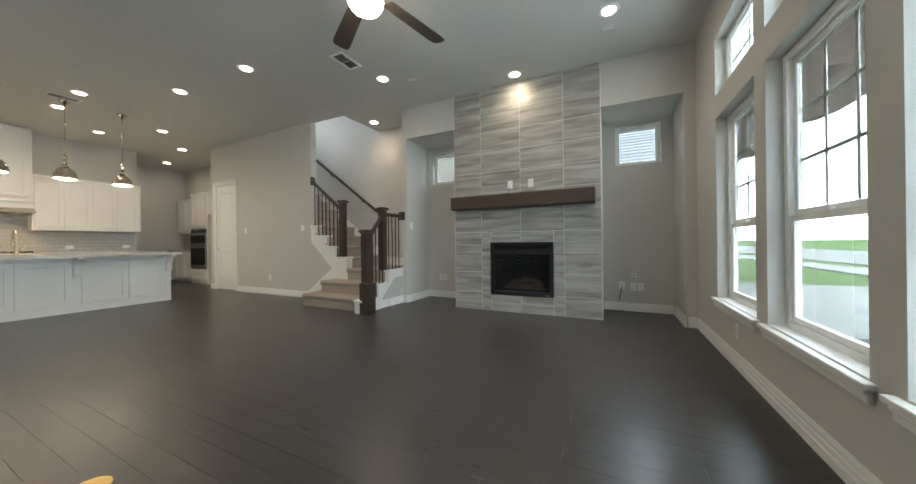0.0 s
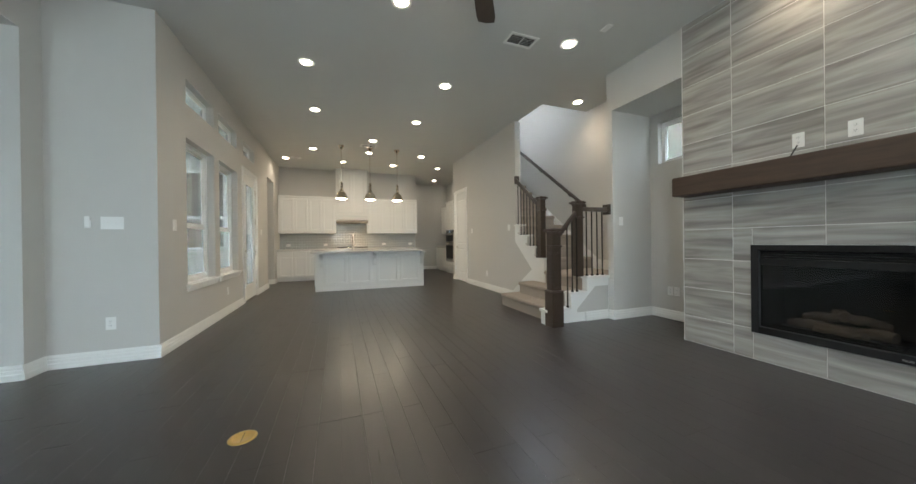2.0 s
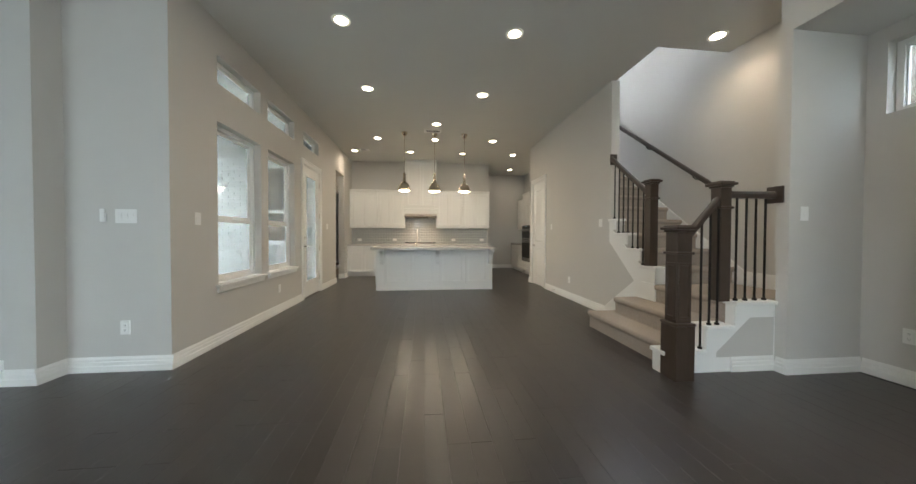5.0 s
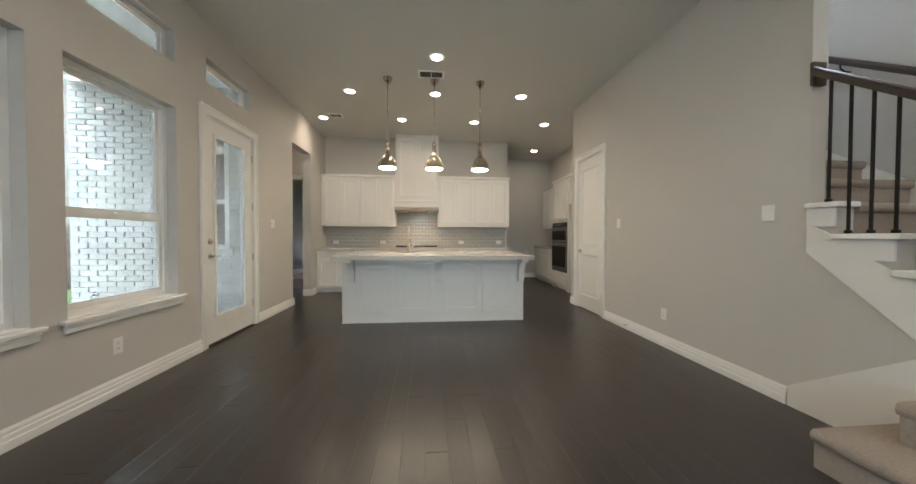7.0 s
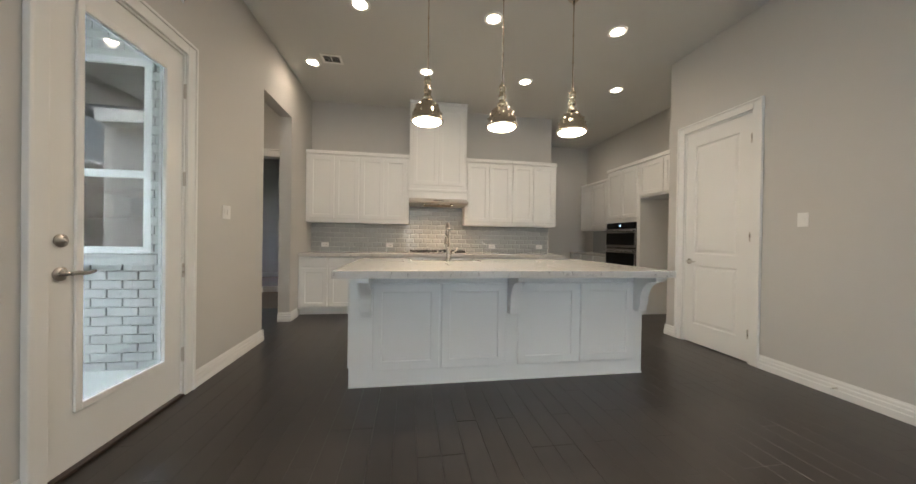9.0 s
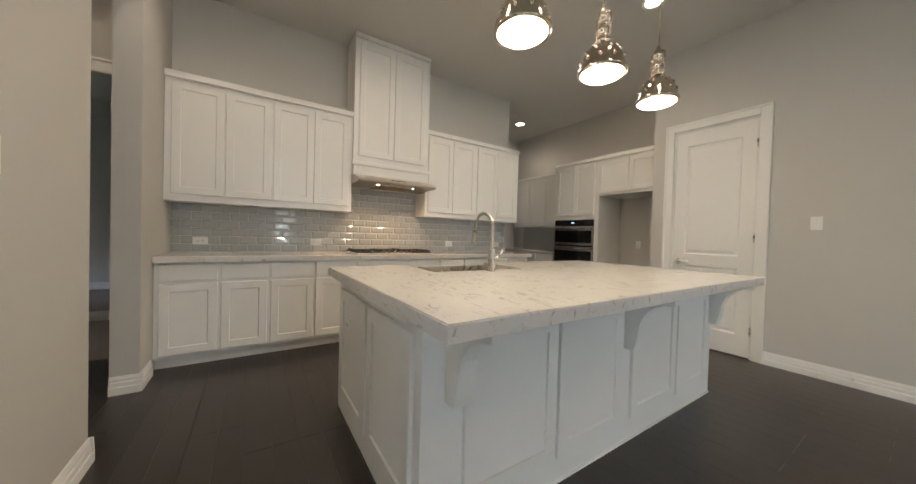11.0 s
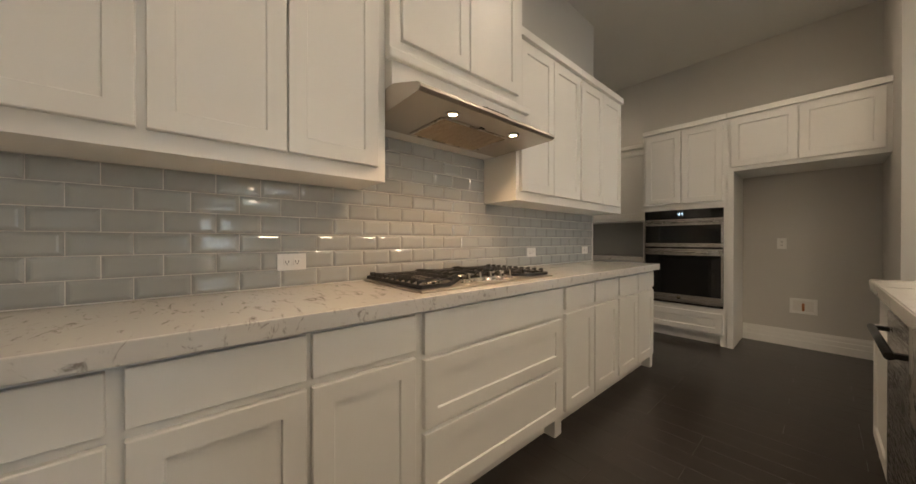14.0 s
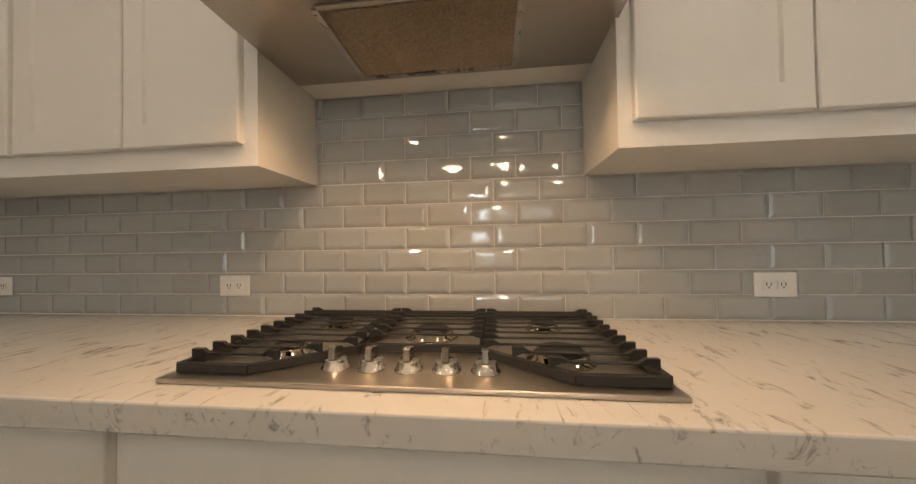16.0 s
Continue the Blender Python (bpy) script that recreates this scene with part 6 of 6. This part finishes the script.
house("house", -0.6, 8.6, 4.2, 7.0, 2.05, 3.4, 0, M_FARBRICK_Y, "low brick garage with a pale grey shingle roof", [], 32)

fence = thing("wooden_fence", pose(0, 0, -0.16), "dark stained vertical board fence", "fence")
for i in range(46):
    x = -13.0 + 0.2 * i
    part("board", bx(x, x + 0.19, -6.72, -6.70, 0.02, 1.55 + 0.02 * math.sin(i * 2.3)), M_FENCE, fence)
for z in (0.3, 1.2):
    part("rail", bx(-13.0, -3.8, -6.699, -6.66, z, z + 0.09), M_FENCE, fence)

# brick wing across the courtyard, with a window
WX = -8.48
WING_WIN = (-2.05, -1.03, 0.98, 2.72)
structure("wall_wing", wall_mesh("y", -3.20, YS - 0.16, WX - 0.018, WX, -0.16, CEIL + 0.3, [WING_WIN]), M_MORTAR, "whitewashed brick wall of the bedroom wing", "wall")
wing = thing("window_20", Matrix(), "white double-hung window in the brick wing", "window")
wing["kind"] = "structure"
bm = bmesh.new()
a0, a1, z0, z1 = WING_WIN
for u0, u1, za, zb in ((a0, a0 + 0.06, z0, z1), (a1 - 0.06, a1, z0, z1), (a0 + 0.06, a1 - 0.06, z0, z0 + 0.06), (a0 + 0.06, a1 - 0.06, z1 - 0.06, z1), (a0 + 0.06, a1 - 0.06, 1.655, 1.72)):
    box(bm, WX - 0.03, WX + 0.012, u0, u1, za, zb)
part("window_frame", bm, M_VINYL, wing)
part("pane", bx(WX - 0.02, WX - 0.014, a0 + 0.06, a1 - 0.06, z0 + 0.06, z1 - 0.06), M_WINGGLASS, wing, "dark reflecting window glass")
part("window_sill", bx(WX + 0.0205, WX + 0.06, a0 - 0.08, a1 + 0.08, z0 - 0.10, z0 - 0.002, 0.005), M_BRICK, wing)
# dark sheet in place of the unlit room behind the pane
part("unlit_room_sheet", bx(WX - 0.10, WX - 0.032, a0 - 0.02, a1 + 0.02, z0 - 0.02, z1 + 0.02), M_DARK, wing)
bib = thing("hose_bib", pose(WX + 0.022, -2.85, 0.30), "small metal garden tap on the brick wall", "tap")
part("spout", tube(bmesh.new(), [(0, 0, 0), (0.05, 0, 0.01), (0.09, 0, -0.01), (0.10, 0, -0.06)], 0.012, 8), M_NICKEL, bib)
part("wheel", lathe(bmesh.new(), [(0.0, 0.04), (0.028, 0.04), (0.028, 0.052), (0, 0.052)], (0.05, 0), 14), M_IRON, bib)

brick_me = {}
def brick_mesh(L):
    if L not in brick_me:
        bm = bmesh.new()
        c = 0.004
        vs = []
        for x, y0, y1, z0, z1 in ((0.0005, 0, L, 0, 0.071), (0.010, 0, L, 0, 0.071), (0.014, c, L - c, c, 0.071 - c)):
            vs.append([bm.verts.new(p) for p in ((x, y0, z0), (x, y1, z0), (x, y1, z1), (x, y0, z1))])
        for a, b in zip(vs, vs[1:]):
            for i in range(4):
                bm.faces.new([a[i], a[(i + 1) % 4], b[(i + 1) % 4], b[i]])
        bm.faces.new(vs[-1])
        brick_me[L] = finish("brick", bm, M_BRICK)
    return brick_me[L]


def brick_run(parent, x, y0, y1, z0, z1, hole, mat, limit, flip=False):
    """Running-bond bricks on a face at x; the first ones are objects, the rest one joined part."""
    rng = random.Random(5)
    spots = []
    r = 0
    z = z0
    while z + 0.071 < z1:
        y = y0 - (0.1225 if r % 2 else 0.0)
        while y < y1:
            a, b = max(y, y0), min(y + 0.235, y1)
            segs = [(a, b)]
            if hole and z + 0.071 > hole[2] and z < hole[3]:
                segs = [(p, q) for p, q in ((a, min(b, hole[0])), (max(a, hole[1]), b)) if q - p > 0.02]
            spots += [(p, q, z) for p, q in segs if q - p > 0.02]
            y += 0.245
        z += 0.081
        r += 1
    vs, fs = [], []
    made = 0
    for p, q, z in spots:
        L = round(q - p, 3)
        j = rng.uniform(-0.002, 0.003)
        if made < limit and L == 0.235:
            ob = new("brick", brick_mesh(L))
            ob.parent = parent
            ob.matrix_basis = pose(x + j, p, z) if not flip else pose(x - j, q, z, 0, 0, 180)
            made += 1
        else:
            s = -1 if flip else 1
            k, c = len(vs), 0.004
            for d, e in ((0.0005, 0), (0.010, 0), (0.014, c)):
                vs += [(x + s * (d + j), p + e, z + e), (x + s * (d + j), q - e, z + e), (x + s * (d + j), q - e, z + 0.071 - e), (x + s * (d + j), p + e, z + 0.071 - e)]
            for m_ in (0, 4):
                for i in range(4):
                    fs.append((k + m_ + i, k + m_ + (i + 1) % 4, k + m_ + 4 + (i + 1) % 4, k + m_ + 4 + i))
            fs.append((k + 8, k + 9, k + 10, k + 11))
    me = bpy.data.meshes.new("brickwork")
    me.from_pydata(vs, [], fs)
    me.materials.append(mat)
    ob = new("brickwork", me)
    ob.parent = parent
    tagged(ob, kind="stuff")


# front yard: car, trees, porch bracket
car = thing("parked_car", pose(16.6, 9.4, -0.11, 0, 0, 90), "silver estate car parked at the far kerb", "car")
side = [(-2.2, 0.35), (-2.25, 0.75), (-2.1, 1.0), (-1.7, 1.05), (-1.35, 1.5), (0.3, 1.55), (1.0, 1.05), (2.0, 0.95), (2.25, 0.7), (2.2, 0.35)]
bm = prism(bmesh.new(), side, -0.85, 0.85, "y")
bmesh.ops.bevel(bm, geom=bm.edges[:], offset=0.05, segments=2, affect="EDGES")
body = part("body", bm, M_CAR, car)
for s in (-1, 1):
    part("side_window", prism(bmesh.new(), [(-1.5, 1.08), (-1.25, 1.42), (0.25, 1.46), (0.78, 1.08)], s * 0.853, s * 0.858, "y"), M_FARGLASS, body)
for xx in (-1.35, 1.35):
    for s in (-1, 1):
        w_ = part("wheel", lathe_y(xx, 0.33, s * 0.72, s, [(0.33, 0), (0.33, 0.16), (0.22, 0.17), (0, 0.17)], 24), M_TYRE, car)
        part("rim", lathe_y(xx, 0.33, s * 0.8905, s, [(0.21, 0), (0.20, 0.01), (0, 0.012)], 18), M_STEEL, w_)


def tree(x, y, h, seed, spread=1.6, leaves=900, leaf=0.10, low=0.45):
    rng = random.Random(seed)
    t = thing("young_tree", pose(x, y, -0.16), "slender young street tree with loose green leaves", "tree")
    bm = tube(bmesh.new(), [(0, 0, 0), (0.03, 0.02, h * 0.3), (-0.02, 0.03, h * 0.6), (0.02, 0, h * 0.92)], [0.07, 0.055, 0.035, 0.01], 8)
    tips = []
    for i in range(13):
        z = h * (low + 0.45 * i / 13)
        a = i * 2.4 + rng.uniform(-0.4, 0.4)
        r = spread * (1 - 0.5 * i / 13) * rng.uniform(0.7, 1.1)
        p = [(0, 0, z), (r * 0.5 * math.cos(a), r * 0.5 * math.sin(a), z + 0.25), (r * math.cos(a), r * math.sin(a), z + 0.45)]
        tube(bm, p, [0.022, 0.014, 0.004], 6)
        tips += [Vector(p[1]), Vector(p[2]), Vector(p[1]).lerp(Vector(p[2]), 0.6)]
    part("trunk", bm, M_BARK, t)
    vs, fs = [], []
    for i in range(leaves):
        c = rng.choice(tips) + Vector((rng.gauss(0, 0.22), rng.gauss(0, 0.22), rng.gauss(0, 0.18)))
        rot = Euler((rng.uniform(0, 6), rng.uniform(0, 6), rng.uniform(0, 6))).to_matrix()
        s = leaf * rng.uniform(0.6, 1.2)
        k = len(vs)
        vs += [tuple(c + rot @ Vector(v)) for v in ((-s / 2, 0, 0), (0, -s / 4, 0.01), (s / 2, 0, 0), (0, s / 4, 0.01))]
        fs.append((k, k + 1, k + 2, k + 3))
    me = bpy.data.meshes.new("crown")
    me.from_pydata(vs, [], fs)
    me.materials.append(M_LEAF)
    cr = new("crown", me)
    cr.parent = t


tree(5.2, 5.6, 3.4, 3, 1.5, 1400, 0.12, 0.22)
tree(20.5, 4.0, 6.5, 8, 2.2, 1800, 0.28)
tree(20.5, 14.0, 6.0, 9, 2.2, 1800, 0.28)
tree(21.5, 22.0, 7.0, 10, 2.4, 1800, 0.3)
for y in (3.12, 4.12):
    br_ = thing("porch_bracket", pose(XE + 0.16, y, 0), "curved dark wooden bracket under the eaves", "bracket", "eave brackets")
    pr = [(0.002, 1.75), (0.05, 1.80)] + [(0.05 + 0.55 * math.sin(i / 8 * math.pi / 2), 1.80 + 0.75 * (1 - math.cos(i / 8 * math.pi / 2))) for i in range(1, 9)] + [(0.6, 2.75), (0.002, 2.75)]
    part("arm", prism(bmesh.new(), pr, -0.06, 0.06, "y"), M_FENCE, br_)
structure("eaves", bx(XE + 0.165, XE + 0.80, -5.2, 6.0, CEIL - 0.25, CEIL - 0.13), M_TRIM, "white boarded roof overhang", "eaves")


# ---------- small pieces: fireplace tiles ----------
tile_me = {}


def flat_tile(w, h):
    key = (round(w, 3), round(h, 3))
    if key not in tile_me:
        bm = bmesh.new()
        b = 0.0015
        rs = []
        for y, i in ((0, 0), (-0.0085, 0), (-0.010, b)):
            rs.append([bm.verts.new(p) for p in ((i, y, i), (w - i, y, i), (w - i, y, h - i), (i, y, h - i))])
        for a, c in zip(rs, rs[1:]):
            for i in range(4):
                bm.faces.new([a[i], a[(i + 1) % 4], c[(i + 1) % 4], c[i]])
        bm.faces.new(rs[-1])
        tile_me[key] = finish("stone_tile", bm, M_FPTILE)
    return tile_me[key]


cols = [FX0, -1.885, -1.272, -0.664, FX1]
rows = [0.002] + [0.275 + 0.305 * i for i in range(11)]
rows = [z for z in rows if z < CEIL - 0.02] + [CEIL - 0.002]
J = 0.0045
for a, b in zip(cols, cols[1:]):
    for c, d in zip(rows, rows[1:]):
        cut = [(a, b, c, d)]
        if a < FBX1 and b > FBX0 and c < FBZ1 and d > FBZ0:
            cut = [(a, min(b, FBX0), c, d), (max(a, FBX1), b, c, d), (max(a, FBX0), min(b, FBX1), c, min(d, FBZ0)), (max(a, FBX0), min(b, FBX1), max(c, FBZ1), d)]
        for x0, x1, z0, z1 in cut:
            if x1 - x0 > 0.02 and z1 - z0 > 0.02:
                ob = new("stone_tile", flat_tile(x1 - x0 - J, z1 - z0 - J))
                ob.parent = chase
                ob.location = (x0 + J / 2, FY + 0.007, z0 + J / 2)
for x, nx in ((FX0, -1), (FX1, 1)):
    part("tile_edge", bx(*sorted((x, x - nx * 0.007)), FY - 0.0045, YN - 0.0, 0.0, CEIL - 0.002), M_TRIM, chase, "pale metal tile edge strip")

# ---------- backsplash tiles ----------
splash = structure("backsplash", bx(XW + 0.0005, XW + 0.0036, YS + 0.001, 3.805, COUNTER_Z, 1.394), M_GROUT, "glossy grey bevelled metro tile backsplash", "backsplash")
gp = new("grout_bed", finish("grout_bed", bx(XW + 0.0005, XW + 0.0036, 1.257, 2.183, 1.3945, 1.705), M_GROUT))
gp.parent = splash
sub_me = {}


def metro(w, h):
    key = (round(w, 3), round(h, 3))
    if key not in sub_me:
        bm = bmesh.new()
        bv = min(0.013, w * 0.3, h * 0.3)
        rs = []
        for x, i in ((0.001, 0), (0.0055, 0), (0.006, 0.0008), (0.0095, bv * 0.72), (0.0104, bv * 1.15), (0.0106, bv * 1.9)):
            rs.append([bm.verts.new(p) for p in ((x, i, i), (x, w - i, i), (x, w - i, h - i), (x, i, h - i))])
        for a, c in zip(rs, rs[1:]):
            for i in range(4):
                bm.faces.new([a[i], a[(i + 1) % 4], c[(i + 1) % 4], c[i]])
        bm.faces.new(rs[-1])
        sub_me[key] = finish("metro_tile", bm, M_TILE)
    return sub_me[key]


TW, TH, TJ = 0.1524, 0.0781, 0.0028
rng = random.Random(11)
for r in range(10):
    z0 = COUNTER_Z + 0.002 + r * TH
    z1 = min(z0 + TH, 1.394 if r < 6 else 1.7055)
    ya, yb = (YS + 0.003, 3.803) if r < 6 else (1.259, 2.183)
    if z1 - z0 < 0.015:
        continue
    y = YS + 0.003 - (TW / 2 if r % 2 else 0)
    while y < yb:
        a, b = max(y, ya), min(y + TW, yb)
        if b - a > 0.012:
            ob = new("metro_tile", metro(b - a - TJ, z1 - z0 - TJ))
            ob.parent = splash
            tw, th = b - a - TJ, z1 - z0 - TJ
            ob.matrix_basis = pose(XW, (a + b) / 2, (z0 + z1) / 2, 0, rng.uniform(-0.4, 0.4), rng.uniform(-0.4, 0.4)) @ Matrix.Translation((0, -tw / 2, -th / 2))
        y += TW
part("hood_trim", bx(XW + 0.0055, XW + 0.109, 1.259, 2.183, 1.706, 1.722), M_CAB, splash)
part("caulk_line", bx(XW + 0.0055, XW + 0.011, YS + 0.003, 3.80, COUNTER_Z + 0.0005, COUNTER_Z + 0.003), M_TRIM, splash)

brick_run(bpy.data.objects["wall_wing"], WX, -3.20, YS - 0.17, -0.14, CEIL + 0.28, WING_WIN, M_BRICK, 290)
brick_run(bpy.data.objects["wall_bay"], BAY_X - 0.15, -4.9, YS - 0.16, -0.14, CEIL, (STUDY_WINDOW[0] - 0.01, STUDY_WINDOW[1] + 0.01, STUDY_WINDOW[2] - 0.03, STUDY_TRANSOM[3] + 0.03), M_BRICK, 0, True)

# ---------- floor boards ----------
plank_me = {}
PW = 0.127


def plank_rings(L):
    c = 0.0007
    return [[(0.0004, 0.0004, -0.006), (L - 0.0004, 0.0004, -0.006), (L - 0.0004, PW - 0.0004, -0.006), (0.0004, PW - 0.0004, -0.006)],
            [(0.0004, 0.0004, -c), (L - 0.0004, 0.0004, -c), (L - 0.0004, PW - 0.0004, -c), (0.0004, PW - 0.0004, -c)],
            [(c + 0.0004, c + 0.0004, 0), (L - c - 0.0004, c + 0.0004, 0), (L - c - 0.0004, PW - c - 0.0004, 0), (c + 0.0004, PW - c - 0.0004, 0)]]


def plank_mesh(L):
    if L not in plank_me:
        vs = [v for ring in plank_rings(L) for v in ring]
        fs = [(m_ + i, m_ + (i + 1) % 4, m_ + 4 + (i + 1) % 4, m_ + 4 + i) for m_ in (0, 4) for i in range(4)] + [(8, 9, 10, 11)]
        me = bpy.data.meshes.new("floor_board")
        me.from_pydata(vs, [], fs)
        me.materials.append(M_PLANK)
        plank_me[L] = me
    return plank_me[L]


floor_ob = bpy.data.objects["floor"]
rng = random.Random(21)
vs, fs = [], []
made = 0
nrow = int((5.57 + 4.9) / PW)
for r in range(nrow):
    y = -4.9 + r * PW
    if y + PW < YS - 0.14:
        spans = [(-4.08, XE - 0.005)]
        if y + PW > -1.70:
            spans.append((-10.70, -8.62))
    else:
        spans = [(-12.3, XE - 0.005)]
    for xa, xb in spans:
        x = xa - rng.choice((0.0, 0.3, 0.6))
        while x < xb:
            L = rng.choice((0.6, 0.9, 0.9, 1.2, 1.2, 1.5, 1.8))
            a, b = max(x, xa), min(x + L, xb)
            L2 = round(b - a, 3)
            x += L
            if L2 < 0.03:
                continue
            near = L2 == L and -6.2 < a and 0.0 < y < 4.0
            if near and made < 300:
                ob = new("floor_board", plank_mesh(L))
                ob.parent = floor_ob
                ob.location = (a, y, rng.uniform(-0.0003, 0.0003))
                made += 1
            else:
                k = len(vs)
                dz = rng.uniform(-0.0003, 0.0003)
                vs += [(a + p[0], y + p[1], p[2] + dz) for ring in plank_rings(L2) for p in ring]
                fs += [(k + m_ + i, k + m_ + (i + 1) % 4, k + m_ + 4 + (i + 1) % 4, k + m_ + 4 + i) for m_ in (0, 4) for i in range(4)] + [(k + 8, k + 9, k + 10, k + 11)]
me = bpy.data.meshes.new("floor_boards")
me.from_pydata(vs, [], fs)
me.materials.append(M_PLANK)
ob = new("floor_boards", me)
ob.parent = floor_ob
tagged(ob, "dark stained oak floor boards", kind="stuff")
